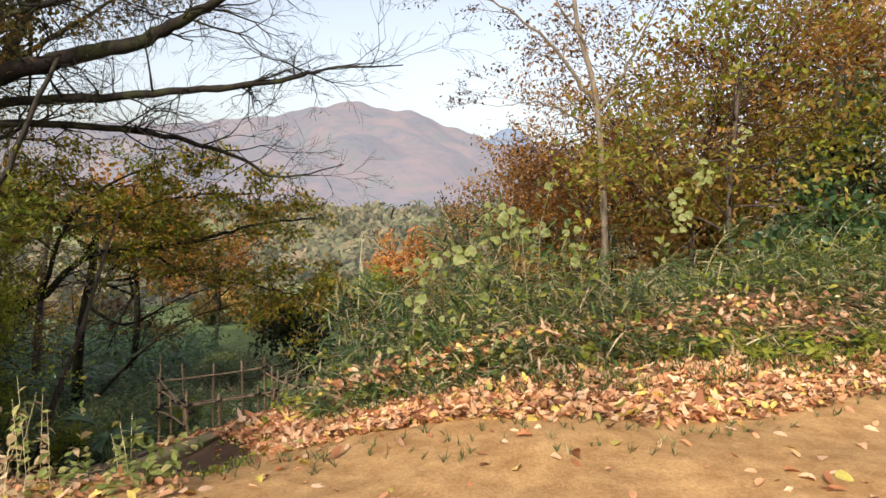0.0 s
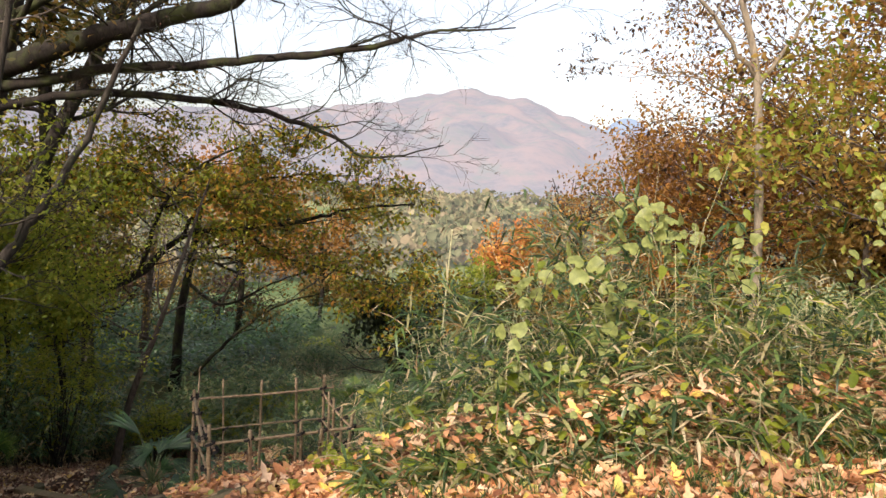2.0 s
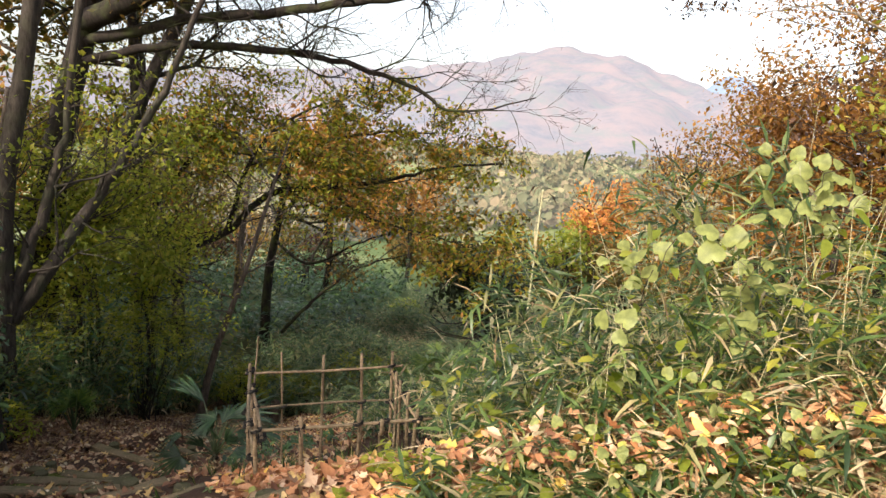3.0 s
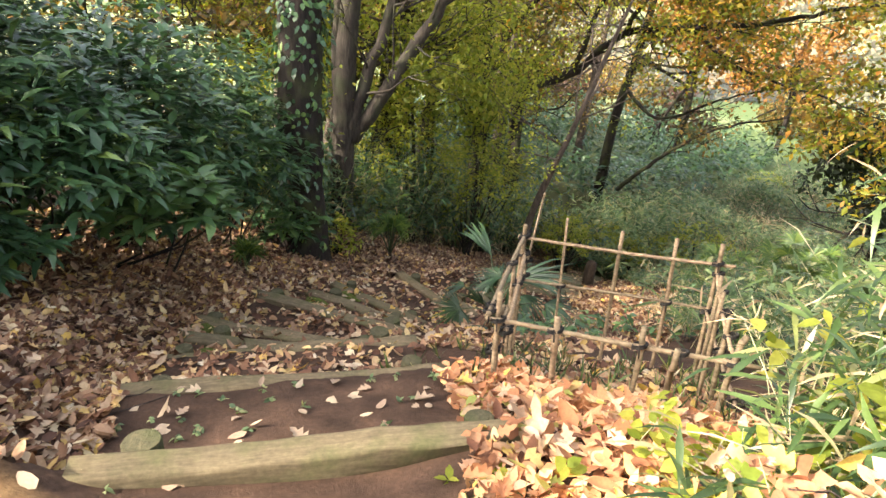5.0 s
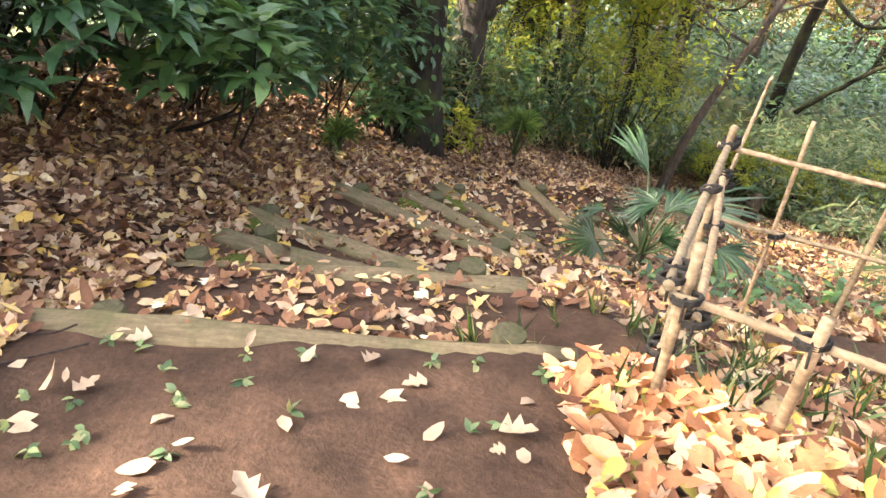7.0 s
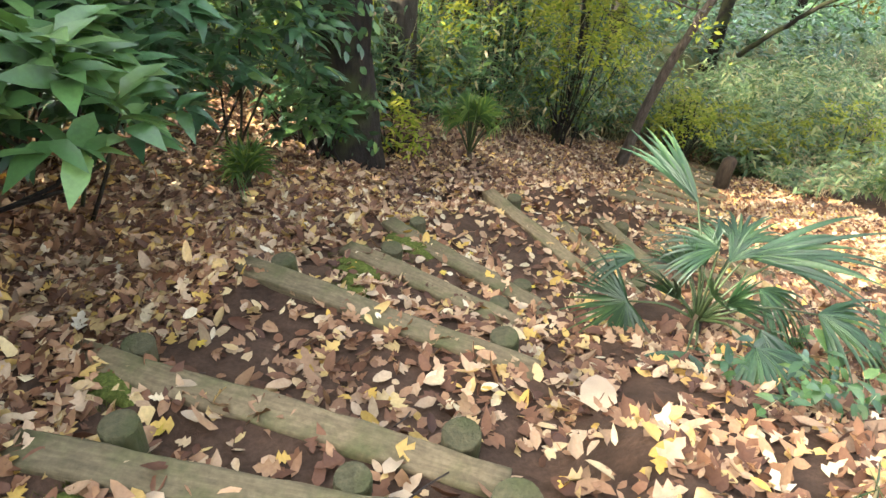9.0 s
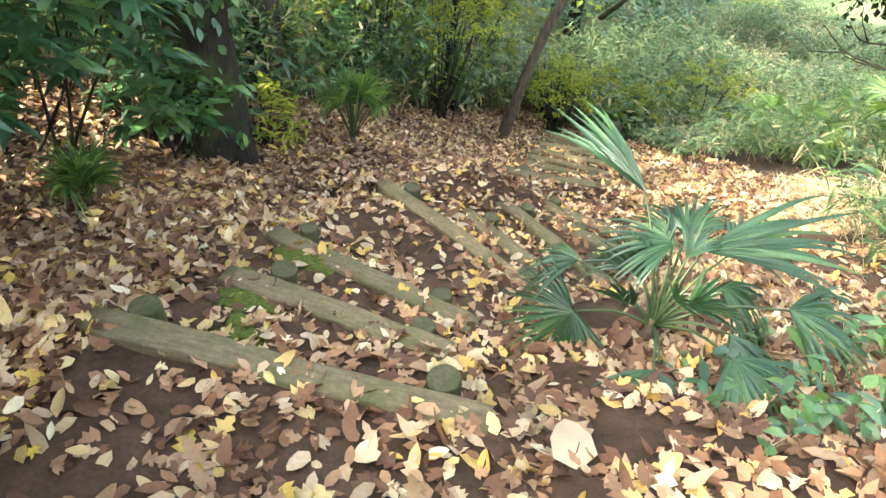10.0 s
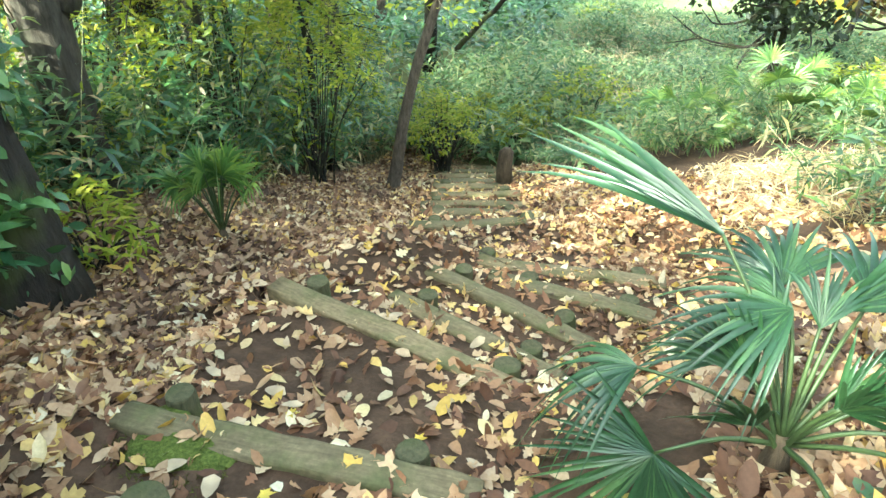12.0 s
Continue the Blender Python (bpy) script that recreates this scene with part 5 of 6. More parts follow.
stalks(LEFT, 1400, lambda x, y: 0.9 + 2.0 * swell(x, y, 1.1, 0.4), "yellow-leaved sprays in the thicket", "yellow_sprays", YELLOWGREEN_LEAF, (0.1, 0.045), 9, "ovate", 0.35)
stalks(LEFT, 1400, lambda x, y: 0.4 + 1.1 * swell(x, y, 1.4, 0.4), "withered brown stems in the thicket", "dry_stems", DRY_GRASS, (0.14, 0.03), 5, "lance", 0.4, stem=0.004)
stalks([(-9.5, 2.0), (-5.0, 3.6), (-4.6, 4.4), (-6.5, 4.9), (-9.0, 5.5), (-14.0, 7.5), (-14.0, 2.0)], 3200, lambda x, y: 0.6 + 1.6 * swell(x, y, 0.9, 0.2), "shady evergreen bank above the steps", "bank_undergrowth", SHRUB_LEAF, (0.18, 0.05), 7, "lance", 0.25)
stalks([(-4.5, 9.0), (-3.9, 8.7), (-3.3, 9.0), (-3.1, 10.4), (-4.0, 9.9), (-4.3, 9.4)], 14, lambda x, y: 0.18 + 0 * x, "small green seedlings among fallen leaves", "seedlings", BROAD_LEAF, (0.09, 0.05), 5, "ovate", 0.3, stem=0.002)
stalks([(-4.0, 9.3), (-3.2, 9.2), (-2.9, 10.6), (-3.9, 10.6)], 16, lambda x, y: 0.3 + 0 * x, "leafy green weeds beside the palm", "weeds", BROAD_LEAF, (0.11, 0.055), 6, "ovate", 0.4, stem=0.0025)
stalks([(-4.25, 8.75), (-3.7, 8.7), (-3.3, 9.3), (-3.6, 9.9), (-4.1, 9.3)], 13, lambda x, y: 0.22 + 0 * x, "dark broad-leaved weeds at the foot of the palm", "weeds", SHRUB_LEAF, (0.085, 0.04), 7, "ovate", 0.4, stem=0.0025)
for cx, cy, n, m in ((-1.75, 4.05, 26, KUDZU_LEAF), (-1.15, 6.75, 22, YELLOWGREEN_LEAF), (-2.5, 3.9, 24, DRY_GRASS), (-3.6, 8.95, 10, BROAD_LEAF)):
    stalks([(cx - 0.4, cy - 0.3), (cx + 0.4, cy - 0.3), (cx + 0.4, cy + 0.3), (cx - 0.4, cy + 0.3)], n, lambda x, y: 0.24 + 0 * x, "leafy weeds at the edge of the track", "weed_clump", m, (0.06, 0.045), 6, "ovate", 0.25, stem=0.0025)


for cx, cy, n, hh, m in ((-2.1, 4.15, 7, 0.7, KUDZU_LEAF), (-1.65, 4.4, 9, 0.42, KUDZU_LEAF), (-2.3, 4.05, 6, 0.5, DRY_GRASS)):
    stalks([(cx - 0.25, cy - 0.2), (cx + 0.25, cy - 0.2), (cx + 0.25, cy + 0.2), (cx - 0.25, cy + 0.2)], n * 2, lambda x, y: hh + 0 * x, "tall wispy weeds at the edge of the track", "weed_clump", m, (0.06, 0.04), 5, "ovate", 0.2, stem=0.003)


def grass_tufts(poly, n, size, label, mat=None):
    p = in_region(n, poly)
    g = Geo()
    k = 7
    at = np.repeat(np.column_stack([p, height(p[:, 0], p[:, 1])]), k, 0)
    d = rand_dirs(n * k, 0.3) * (0.6, 0.6, 0) + (0, 0, 1)
    s = size * rng.uniform(0.5, 1.3, n * k)
    leaves(g, at, d, rand_dirs(n * k), s, s * 0.08, "blade", 0.2, 0.5)
    return tagged(part("grass_tufts", g, mat or SASA_LEAF), label, "grass", kind="stuff")


grass_tufts([(-2.2, 4.2), (1.5, 4.4), (4.5, 6.2), (4.4, 7.0), (0, 6.2), (-1.6, 6.4)], 420, 0.07, "sparse short grass on trodden earth")
grass_tufts([(-3.2, 6.9), (-2.2, 7.2), (-1.2, 7.4), (-2.2, 9.2), (-3.4, 8.4)], 110, 0.14, "grass growing inside the bamboo fence")

stalks([(-15.0, 10.0), (-18.0, 16.0), (-15.5, 22.0), (-11.0, 26.0), (-14.0, 42.0), (-34.0, 38.0), (-34.0, 6.0), (-16.0, 6.0)], 5200, lambda x, y: 0.9 + 2.2 * swell(x, y, 0.6, 0.9), "shady undergrowth deep in the wood", "undergrowth", SHRUB_LEAF, (0.36, 0.11), 7, "lance", 0.25, stem=0)
for x, y, zz, rx, rz, m in ((-1.0, 33.0, -4.6, 2.6, 2.2, OLIVE_LEAF), (-20.0, 26.0, -2.4, 3.2, 3.0, OLIVE_LEAF), (-22.0, 17.0, -1.6, 3.2, 3.4, YELLOWGREEN_LEAF), (-20.0, 10.0, 0.0, 3.0, 3.4, OLIVE_LEAF), (-26.0, 22.0, 0.0, 4.0, 4.4, ORANGE_LEAF), (4.0, 36.0, -4.6, 3.0, 2.4, OLIVE_LEAF), (-24.0, 33.0, -1.0, 4.0, 4.0, OLIVE_LEAF), (-16.0, 46.0, -3.0, 4.0, 3.6, ORANGE_LEAF), (9.0, 40.0, -4.0, 3.4, 2.6, ORANGE_LEAF), (-18.0, 14.5, -1.0, 2.4, 2.8, YELLOWGREEN_LEAF)):
    leafy_dome("woodland_tree", "leafy tree in the wood below the slope", x, y, zz, rx, rz, 2600, 0.3, m, 0.16)

def spray(foot, top, n, label):
    """An arching bamboo stem with its leaves hanging to one side."""
    t = thing("bamboo_spray", (0, 0, 0), label, "bamboo")
    g, l = Geo(), Geo()
    foot, top = np.array(foot, float), np.array(top, float)
    c = curve([foot, (foot + top) / 2 + (0, 0, 0.35), top], 16)
    tube(g, c, np.linspace(0.007, 0.003, 16), 5)
    at = c[rng.integers(8, 16, n)] + rng.normal(0, 0.05, (n, 3))
    d = (top - c[8]) / np.linalg.norm(top - c[8])
    leaves(l, at, d + rng.normal(0, 0.5, (n, 3)) - (0, 0, 0.35), np.array([0, -0.3, 1.0]) + rng.normal(0, 0.3, (n, 3)), rng.uniform(0.14, 0.26, n), rng.uniform(0.018, 0.03, n), "blade", 0.2, rng.uniform(0.2, 0.7, n))
    part("stem", g, CANE, t)
    part("foliage", l, SASA_LEAF, t)


for fx, fy, tx, ty, tz in ((0.9, 8.4, -0.1, 8.0, 1.15), (0.7, 8.6, 0.1, 8.3, 1.3), (1.1, 8.3, 0.5, 7.6, 1.35), (1.3, 8.6, 0.7, 8.2, 1.5), (-0.4, 9.0, -1.0, 8.8, 0.55), (-0.6, 8.6, -1.15, 8.3, 0.3), (0.0, 8.0, -0.5, 7.6, 0.5), (1.6, 8.8, 2.1, 8.4, 1.0), (2.6, 9.4, 3.2, 9.0, 0.9), (3.6, 10.0, 4.1, 9.7, 1.3), (4.6, 10.2, 5.2, 9.8, 1.5), (5.6, 10.6, 6.0, 10.0, 1.6)):
    spray((fx, fy, G(fx, fy)), (tx, ty, tz), 60, "arching bamboo spray with hanging green leaves in the thicket")

# thinning trees along the foot of the slope
for x, y in in_region(26, [(-34.0, 40.0), (-16.0, 38.0), (4.0, 37.0), (12.0, 46.0), (8.0, 60.0), (-40.0, 60.0)]):
    rz = rng.uniform(1.3, 2.2)
    leafy_dome("valley_tree", "thinning autumn tree at the foot of the slope", float(x), float(y), G(float(x), float(y)) + rz * 1.1, rz * 1.3, rz, 900, 0.34, (OLIVE_LEAF, RUSSET_LEAF, WITHERED_LEAF)[int(rng.integers(0, 3))], 0.12)

# clumps of bushes over the slope below the fence
for x, y in in_region(34, [(-2.2, 12.5), (2.0, 16.0), (2.0, 33.0), (-11.0, 35.0), (-11.0, 24.5), (-8.2, 21.5), (-6.4, 20.0), (-3.2, 16.5)]):
    h = rng.uniform(0.6, 1.5)
    shrub(float(x), float(y), h * 0.75, h, int(50 * h), "grey-green leafy bush in the undergrowth of the slope", "bush", UNDER_LEAF if rng.random() < 0.7 else YELLOWGREEN_LEAF, (0.14, 0.05), "lance", 9, low=0.05, every=9)

# the climbing vine on the thicket: single large leaves
def vine_leaf_mesh(k):
    g = Geo()
    a = np.radians(np.array([90, 60, 25, -15, -50, -75, -90, -105, -130, -165, 155, 120]))
    r = np.array([1.0, 0.82, 0.8, 0.86, 0.8, 0.62, 0.4, 0.62, 0.8, 0.86, 0.8, 0.82]) * 0.5 * rng.uniform(0.9, 1.1, 12)
    rim = np.stack([np.cos(a) * r, np.sin(a) * r, 0.1 * np.sin(2 * a + k) * r - 0.12 * np.abs(np.cos(a)) * r], 1)
    half = rim * 0.55 + (0, 0, 0.035)
    v = np.vstack([rim, half, [[0, -0.05, 0.03]]])
    q = [[i, (i + 1) % 12, 12 + (i + 1) % 12, 12 + i] for i in range(12)]
    t = [[12 + i, 12 + (i + 1) % 12, 24] for i in range(12)]
    g.add(v, q, t)
    return g.mesh("vine_leaf", KUDZU_LEAF)


VINE = [vine_leaf_mesh(k) for k in range(4)]


def vine(points, count, label, small=0.09, large=0.17):
    t = thing("climbing_vine", (0, 0, 0), label, "vine")
    g = Geo()
    c = curve(points, 30)
    c[1:-1] += rng.normal(0, 0.03, (28, 3))
    tube(g, c, 0.0022, 4)
    part("stem", g, TWIG, t)
    for k in range(count):
        base = c[rng.integers(4, 30)] + rng.normal(0, 0.1, 3)
        a = rng.random() * 6.28
        for tri, off in enumerate((0.09, 0.06, 0.06)):
            o = new("leaf", VINE[int(rng.integers(0, 4))])
            o.parent = t
            s = rng.uniform(small, large)
            o.location = base + (math.cos(a + tri * 2.1) * off, math.sin(a + tri * 2.1) * off * 0.4, math.sin(a + tri * 2.1) * off)
            o.rotation_euler = (rng.uniform(0.5, 1.5), rng.normal(0, 0.4), rng.normal(0.1, 0.7))
            o.scale = (s, s, s)


vine([(0.3, 7.4, -0.1), (0.5, 7.4, 0.8), (0.88, 7.38, 1.45), (0.95, 7.4, 1.6)], 7, "pale green climbing vine with large rounded leaves on the thicket")
vine([(1.6, 7.6, 0.1), (1.4, 7.5, 0.9), (1.2, 7.5, 1.3), (0.7, 7.7, 1.4)], 9, "pale green climbing vine with large rounded leaves on the thicket")
vine([(-0.4, 7.2, -0.1), (-0.1, 7.1, 0.5), (0.1, 7.05, 1.1), (0.5, 7.1, 1.2)], 8, "pale green climbing vine with large rounded leaves on the thicket")
vine([(2.2, 8.6, 0.2), (1.8, 8.8, 0.9), (1.4, 9.0, 1.0), (0.8, 8.8, 1.2)], 9, "pale green climbing vine with large rounded leaves on the thicket")
vine([(2.8, 9.5, 0.3), (3.4, 9.8, 1.4), (3.9, 10.2, 2.0), (4.6, 10.6, 2.6)], 14, "pale green climbing vine with large rounded leaves on a tree")
vine([(-0.9, 6.6, -0.2), (-0.6, 6.4, 0.0), (0.2, 6.3, 0.2), (0.9, 6.6, 0.3)], 9, "pale green vine trailing over fallen leaves", 0.045, 0.085)


# bright trailing vine over the leaf drift by the fence
g = Geo()
p = in_region(170, [(-1.25, 7.05), (-0.95, 7.25), (-0.5, 7.4), (-0.35, 6.9), (-0.75, 6.45), (-1.1, 6.6)])
q = np.column_stack([p, height(p[:, 0], p[:, 1]) + rng.uniform(0.05, 0.22, len(p))])
leaves(g, q, rand_dirs(len(p), 0.3), np.array([0, -0.2, 1.0]) + rng.normal(0, 0.3, (len(p), 3)), rng.uniform(0.06, 0.11, len(p)), rng.uniform(0.06, 0.1, len(p)), "round", 0.15, 0.3)
low_vine = tagged(part("trailing_vine", g, VINE_YELLOW), "bright yellow-green vine trailing over fallen leaves", "vine", kind="stuff")
g = Geo()
for a, b in zip(q[0::6], q[3::6]):
    tube(g, curve([a - (0, 0, 0.2), a, (a + b) / 2 + (0, 0, 0.05), b], 8), 0.002, 4)
part("stems", g, CANE, low_vine)


def cane(foot, top, r, plume, label):
    t = thing("cane", (0, 0, 0), label, "cane")
    g = Geo()
    pole(g, foot, top, r, 0.16)
    part("stem", g, CANE, t)
    if plume:
        l = Geo()
        n = 8
        leaves(l, np.array(top) + rng.normal(0, 0.06, (n, 3)), rand_dirs(n, 0.3) - (0, 0, 0.2), np.array([0, 0, 1.0]) + rng.normal(0, 0.2, (n, 3)), 0.16, 0.02, "blade", 0.2, 0.6)
        part("leaves", l, WITHERED_LEAF, t)


cane((-1.15, 9.75, G(-1.15, 9.75)), (-1.12, 10.0, 0.97), 0.009, True, "tall dry cane with a withered tuft")
for x, y, dx, h in ((-0.05, 7.9, 0.02, 0.95), (0.25, 7.6, -0.03, 0.85), (0.45, 7.8, 0.05, 0.7), (0.02, 7.35, 0.0, 0.65), (1.9, 8.4, 0.02, 0.8), (2.6, 9.5, -0.04, 1.0), (1.25, 7.3, 0.1, 0.55), (-0.25, 8.5, 0.03, 0.9), (3.6, 9.2, 0.1, 0.9)):
    z = G(x, y)
    cane((x, y, z), (x + dx, y + 0.02, z + h), 0.007, False, "pale dry cane standing in the thicket")

# the rotten stump post, twigs, moss and single leaves
t = thing("stump", (0, 0, 0), "dark rotten stump beside the lower stair", "stump")
g = Geo()
tube(g, [(-8.0, 16.3, G(-8.0, 16.3) - 0.1), (-8.0, 16.3, -5.3), (-7.98, 16.32, -5.05), (-7.98, 16.33, -4.98)], (0.14, 0.12, 0.115, 0.06), 10, 0.2)
part("body", g, ROT, t)


def moss_patch(x, y, r):
    g = Geo()
    a = np.linspace(0, 2 * np.pi, 25)[:-1]
    rings = []
    for k, s in enumerate((1.0, 0.8, 0.5)):
        rr = r * s * (1 + 0.22 * np.sin(3 * a + x) + 0.12 * np.sin(5 * a + y))
        px, py = x + rr * np.cos(a), y + rr * np.sin(a) * 0.8
        rings.append(np.stack([px, py, np.full(24, float(height(x, y))) + (-0.02, 0.012, 0.018)[k]], 1))
    v = np.vstack(rings + [[[x, y, float(height(x, y)) + 0.028]]])
    q = [[k * 24 + i, k * 24 + (i + 1) % 24, (k + 1) * 24 + (i + 1) % 24, (k + 1) * 24 + i] for k in (0, 1) for i in range(24)]
    g.add(v, q, [[48 + i, 48 + (i + 1) % 24, 72] for i in range(24)])
    tagged(part("moss", g, MOSS), "cushion of green moss on the tread", "moss")


for x, y, r in ((-5.98, 8.2, 0.24), (-6.28, 8.76, 0.25), (-4.62, 6.42, 0.16), (-5.72, 7.98, 0.15), (-5.3, 6.72, 0.15)):
    moss_patch(x, y, r)
    grass_tufts([(x - r, y - r * 0.7), (x + r, y - r * 0.7), (x + r, y + r * 0.7), (x - r, y + r * 0.7)], 220, 0.024, "short green moss tufts on the tread", MOSS_TUFT)


def litter(poly, n, mat, size, label, lift=0.02, stand=0.35, name="leaf_litter", ratio=0.5, clump=0.0):
    """Fallen leaves; clump leaves bare places between drifts."""
    p = in_region(n, poly)
    if clump:
        drift = np.sin(3.1 * p[:, 0] + 1.7 * np.sin(2.3 * p[:, 1])) * np.sin(2.7 * p[:, 1] + 1.3 * np.sin(3.7 * p[:, 0])) + 0.5 * np.sin(9 * p[:, 0] + 2) * np.sin(8 * p[:, 1])
        p = p[drift > rng.uniform(-1.2, 0.9, n) * clump - 0.25]
        n = len(p)
    g = Geo()
    z = height(p[:, 0], p[:, 1]) + lift * rng.random(n) ** 1.5 + 0.006
    sz = size * rng.uniform(0.55, 1.35, n)
    half, most = n * 2 // 5, n * 7 // 10
    at = np.column_stack([p, z])
    al, up = rand_dirs(n, 0.22), np.array([0, 0, 1.0]) + rng.normal(0, stand, (n, 3))
    at = at - al * (sz * 0.5)[:, None]
    at[:, 2] = np.maximum(at[:, 2], height(at[:, 0], at[:, 1]) + 0.004)
    curl = rng.normal(0.05, 0.42, n)
    leaves(g, at[:half], al[:half], up[:half], sz[:half], sz[:half] * ratio, "ovate", rng.uniform(-0.2, 0.9, half), curl[:half])
    leaves(g, at[half:most], al[half:most], up[half:most], sz[half:most], sz[half:most] * ratio * 1.1, "round", rng.uniform(-0.2, 0.8, most - half), curl[half:most])
    leaves(g, at[most:], al[most:], up[most:], sz[most:], sz[most:] * 0.85, "lobed", rng.uniform(-0.3, 0.8, n - most), curl[most:])
    return tagged(part(name, g, mat), label, "leaves", kind="stuff")


litter([(-4.5, 12.3), (-5.4, 12.7), (-6.3, 13.4), (-7.4, 15.4), (-5.6, 15.2), (-4.2, 13.6)], 3800, LITTER_MAT, 0.075, "dry fallen leaves beside the stair", 0.05)
litter([(-4.4, 8.7), (-3.3, 8.8), (-2.9, 10.8), (-4.3, 11.4), (-5.0, 11.0)], 4200, LITTER_DARK, 0.08, "brown fallen leaves round the palm", 0.04)
litter([(-9.0, 15.2), (-10.6, 15.6), (-11.8, 19.5), (-10.0, 20.0)], 3600, LITTER_DARK, 0.08, "brown leaf litter at the foot of the stair", 0.05)
STAIR = [(-2.4, 5.4), (-3.4, 5.0), (-4.6, 5.6), (-5.9, 6.4), (-6.6, 7.6), (-7.4, 9.8), (-7.4, 12.0), (-9.4, 15.6), (-10.4, 18.6), (-9.0, 19.0), (-6.2, 13.6), (-4.6, 12.0), (-4.6, 10.0), (-4.3, 8.4), (-3.4, 7.5), (-2.4, 7.2)]
litter([(-3.4, 7.4), (-4.3, 7.9), (-5.0, 9.2), (-5.2, 12.2), (-6.5, 13.5), (-9.2, 19.0), (-6.4, 17.0), (-3.0, 14.8), (-3.0, 10.5), (-2.9, 9.4)], 19000, LITTER_MAT, 0.08, "dry fallen leaves beside the stair", clump=0.35)
litter([(-4.6, 6.2), (-5.9, 6.4), (-6.6, 7.6), (-7.4, 9.8), (-7.4, 12.0), (-9.4, 15.6), (-10.4, 18.6), (-9.0, 19.0), (-6.2, 13.6), (-4.8, 12.0), (-4.9, 9.4), (-4.4, 8.0), (-3.9, 7.5)], 13500, LITTER_MAT, 0.08, "pale and yellow leaves fallen on the steps", clump=1.0)
litter([(-3.1, 5.0), (-4.6, 5.6), (-4.7, 6.3), (-3.9, 7.5), (-3.0, 7.1), (-3.6, 5.7)], 800, LITTER_MAT, 0.07, "scattered leaves on the upper steps")
litter([(-2.6, 5.0), (-3.3, 4.9), (-3.7, 5.6), (-2.9, 7.1), (-2.0, 6.8)], 55, PALE_LEAF, 0.075, "few pale leaves on the bare tread", 0.01, 0.15)
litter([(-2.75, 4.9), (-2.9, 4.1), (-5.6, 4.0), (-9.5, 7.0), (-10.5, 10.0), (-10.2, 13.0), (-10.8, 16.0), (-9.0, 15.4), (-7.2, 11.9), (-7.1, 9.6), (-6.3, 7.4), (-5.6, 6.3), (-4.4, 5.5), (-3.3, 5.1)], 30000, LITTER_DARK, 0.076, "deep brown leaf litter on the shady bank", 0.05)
litter([(-4.4, 5.3), (-5.6, 6.1), (-6.4, 7.4), (-7.2, 9.4), (-8.4, 9.3), (-7.6, 7.4), (-6.5, 5.8), (-4.8, 4.9)], 5200, LITTER_MAT, 0.085, "pale and yellow leaves on the bank beside the steps", 0.06)
litter([(-2.7, 4.8), (-3.3, 4.85), (-4.4, 5.35), (-5.6, 6.1), (-6.4, 7.3), (-6.0, 7.6), (-5.4, 6.75), (-4.5, 6.15), (-3.7, 5.65), (-2.8, 5.3)], 3000, LITTER_MAT, 0.07, "dry leaves piled along the edge of the steps", 0.06)
litter([(-5.8, 6.6), (-6.4, 6.6), (-7.4, 9.0), (-7.6, 12.0), (-9.4, 15.2), (-9.0, 15.6), (-7.2, 12.0), (-7.0, 9.8)], 3500, LITTER_MAT, 0.08, "dry fallen leaves along the stair")
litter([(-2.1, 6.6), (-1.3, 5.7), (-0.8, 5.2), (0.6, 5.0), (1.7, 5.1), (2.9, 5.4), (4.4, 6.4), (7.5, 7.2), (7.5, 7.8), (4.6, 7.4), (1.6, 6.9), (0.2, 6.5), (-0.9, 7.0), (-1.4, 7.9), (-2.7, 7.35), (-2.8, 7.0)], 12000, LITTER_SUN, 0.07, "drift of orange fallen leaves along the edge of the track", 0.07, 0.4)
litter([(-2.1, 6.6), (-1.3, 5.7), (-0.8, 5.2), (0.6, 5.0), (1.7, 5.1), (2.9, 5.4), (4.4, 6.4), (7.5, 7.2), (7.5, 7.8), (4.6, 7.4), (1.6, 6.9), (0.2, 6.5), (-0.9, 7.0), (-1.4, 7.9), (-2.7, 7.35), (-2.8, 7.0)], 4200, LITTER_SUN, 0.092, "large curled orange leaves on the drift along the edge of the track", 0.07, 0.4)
grass_tufts([(-1.0, 6.1), (0.4, 5.6), (2.2, 5.8), (4.6, 6.8), (4.6, 7.4), (0.2, 6.6)], 500, 0.13, "green grass growing through the fallen leaves")
litter([(-1.2, 6.4), (0.2, 6.4), (1.6, 6.8), (4.5, 7.4), (4.0, 8.4), (0.0, 8.0)], 5600, LITTER_SUN, 0.08, "leaves caught in the thicket", 0.42, 0.8)
litter([(2.0, 7.4), (5.0, 7.8), (8.2, 8.3), (8.2, 10.6), (4.0, 9.8), (2.2, 8.6)], 4200, LITTER_MAT, 0.085, "brown leaves caught in the weeds below the wood", 0.5, 0.8)
litter([(-2.6, 4.6), (-1.2, 3.4), (3.5, 3.6), (5.0, 5.6), (2.5, 5.9), (-0.5, 5.3), (-1.8, 6.2)], 230, LITTER_SUN, 0.085, "single leaves on the sandy track")
litter([(-2.2, 7.4), (-1.5, 7.8), (-2.2, 9.2), (-3.3, 8.3)], 700, LITTER_MAT, 0.08, "leaves inside the bamboo fence")
litter([(-2.7, 3.3), (-1.0, 3.6), (-1.4, 4.3), (-2.6, 4.6)], 260, LITTER_SUN, 0.08, "leaves at the edge of the track", 0.04)


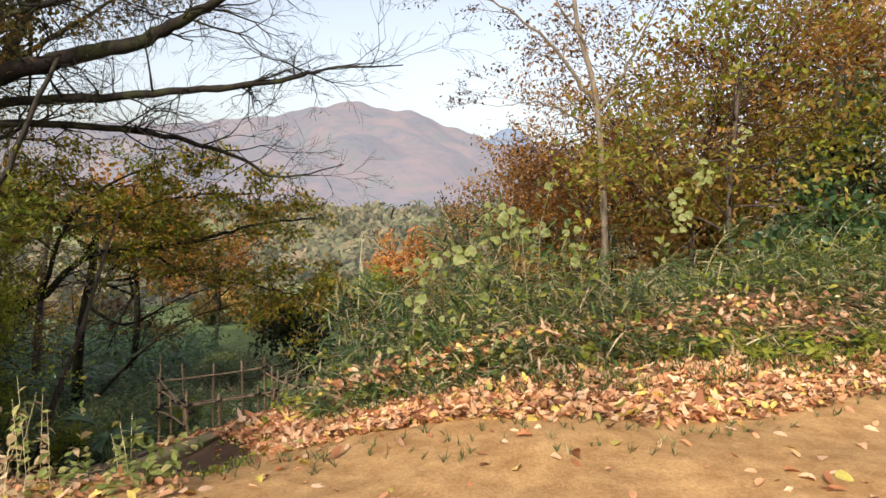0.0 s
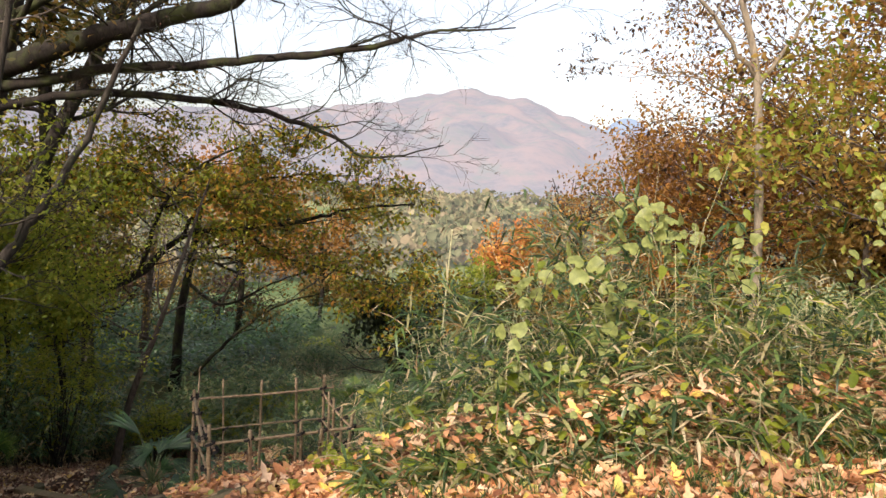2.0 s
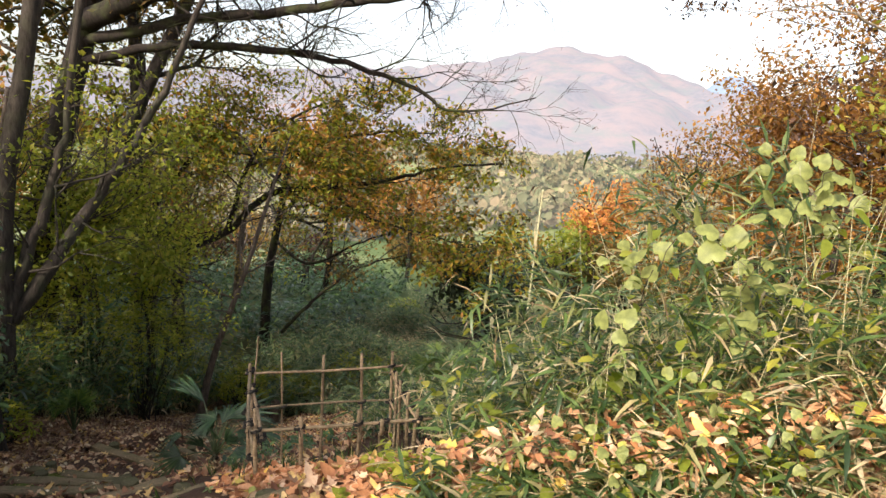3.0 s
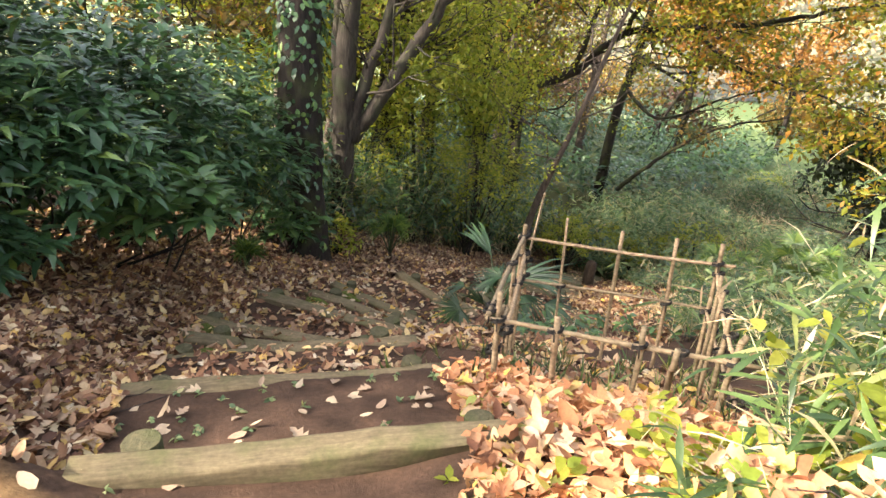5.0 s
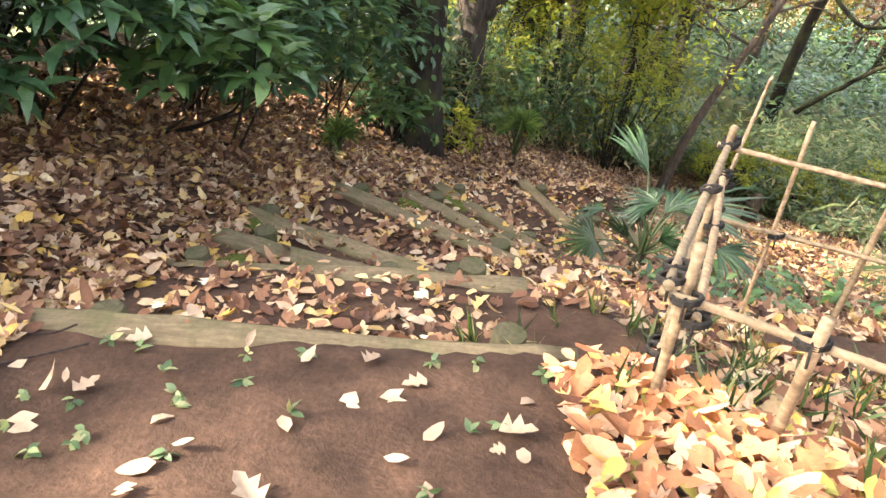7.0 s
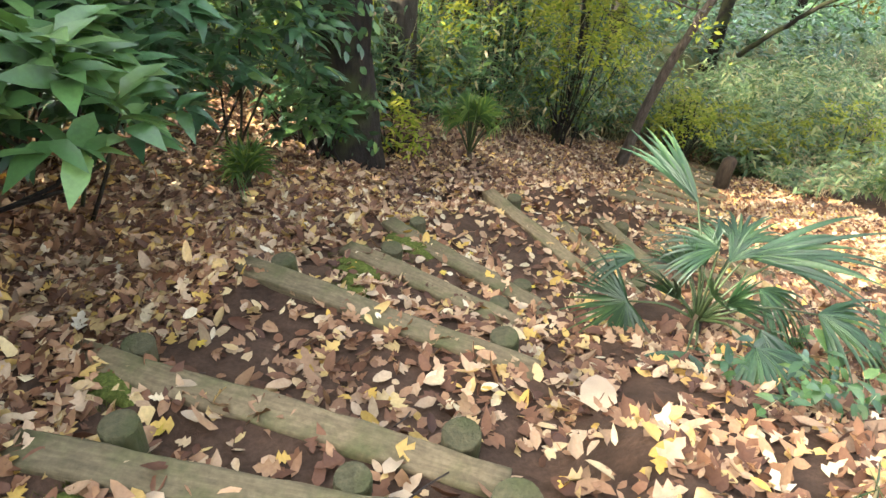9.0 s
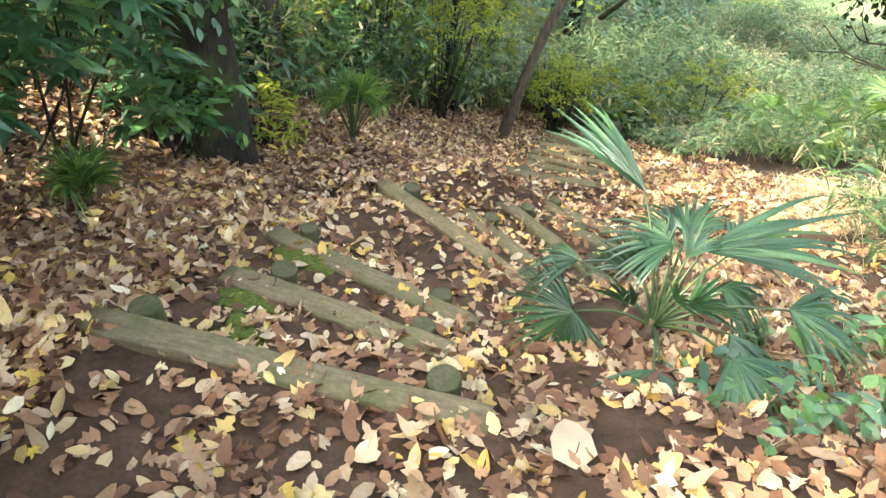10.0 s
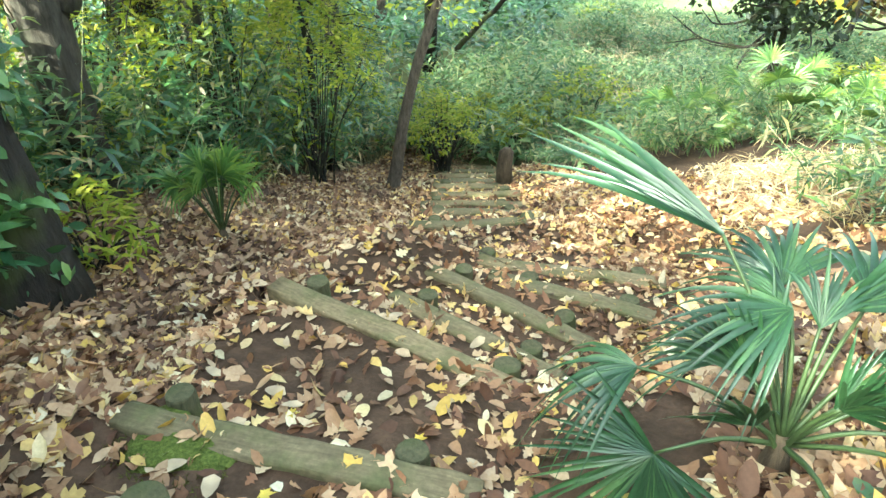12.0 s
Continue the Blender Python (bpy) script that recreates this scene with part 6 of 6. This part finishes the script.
def star_leaf_mesh():
    """A maple leaf of seven uneven pointed lobes with a stalk side left short, cupped by drying."""
    g = Geo()
    lobes = np.array([0.5, 0.46, 0.34, 0.2, 0.2, 0.34, 0.46]) * rng.uniform(0.85, 1.1, 7)
    a = np.radians(90 + np.array([0, 48, 92, 140, 220, 268, 312])) + rng.normal(0, 0.06, 7)
    rim = []
    for k in range(7):
        b = a[(k + 1) % 7] + (2 * np.pi if k == 6 else 0)
        rim.append((a[k] - 0.16, lobes[k] * 0.66))
        rim.append((a[k], lobes[k]))
        rim.append((a[k] + 0.16, lobes[k] * 0.66))
        rim.append(((a[k] + b) / 2, 0.2 + 0.02 * (k % 2)))
    rim = np.array(rim)
    v = np.stack([np.cos(rim[:, 0]) * rim[:, 1], np.sin(rim[:, 0]) * rim[:, 1], 0.5 * rim[:, 1] ** 2 + rng.normal(0, 0.02, 28)], 1)
    g.add(np.vstack([v, [[0, 0, 0]]]), None, [[i, (i + 1) % 28, 28] for i in range(28)])
    return g


def single_leaf(x, y, size, mat, label, geo, lift=0.012):
    o = part("fallen_leaf", geo, mat)
    o.location = (x, y, float(height(x, y)) + lift)
    o.rotation_euler = (rng.normal(0, 0.2), rng.normal(0, 0.2), rng.random() * 6.28)
    o.scale = (size, size, size)
    return tagged(o, label, "leaf", "single leaves on the stair")


def plain_leaf():
    g = Geo()
    leaves(g, [(0, -0.5, 0.02)], [(0, 1, 0.1)], [(0, 0, 1)], 1.0, 0.5, "round", 0.25, rng.uniform(-0.1, 0.3))
    return g


for k in range(46):
    u = rng.random()
    l, r, top = STEPS[int(rng.integers(1, 13))]
    x, y = l[0] + (r[0] - l[0]) * u, l[1] + (r[1] - l[1]) * u
    a = math.atan2(r[1] - l[1], r[0] - l[0]) + math.pi / 2
    s = rng.uniform(0.15, 0.5)
    x, y = x + math.cos(a) * s, y + math.sin(a) * s
    if k % 7 == 0:
        single_leaf(x, y, rng.uniform(0.08, 0.12), YELLOW_LEAF, "yellow lobed maple leaf fallen on the step", star_leaf_mesh(), 0.03)
    else:
        single_leaf(x, y, rng.uniform(0.08, 0.12), PALE_LEAF, "pale dry leaf fallen on the step", plain_leaf(), 0.03)
o = single_leaf(-4.3, 8.36, 0.2, PALE_LEAF, "large pale papery leaf lying beside the palm", plain_leaf(), 0.04)
o.rotation_euler = (0.1, -0.1, 0.8)
o.scale = (0.3, 0.2, 0.12)
for k in range(40):
    x, y = in_region(1, STAIR)[0]
    g = Geo()
    z = float(height(x, y)) + 0.02
    a = rng.random() * 6.28
    s = rng.uniform(0.15, 0.45)
    d = np.array([math.cos(a), math.sin(a), 0])
    e = np.array((x, y, z)) + d * s
    e[2] = float(height(e[0], e[1])) + 0.02
    tube(g, curve([(x, y, z), (np.array((x, y, z)) + e) / 2 + rng.normal(0, 0.02, 3), e], 6), 0.004, 4)
    tagged(part("twig", g, TWIG), "thin broken twig on the leaf litter", "twig", "twigs on the stair")
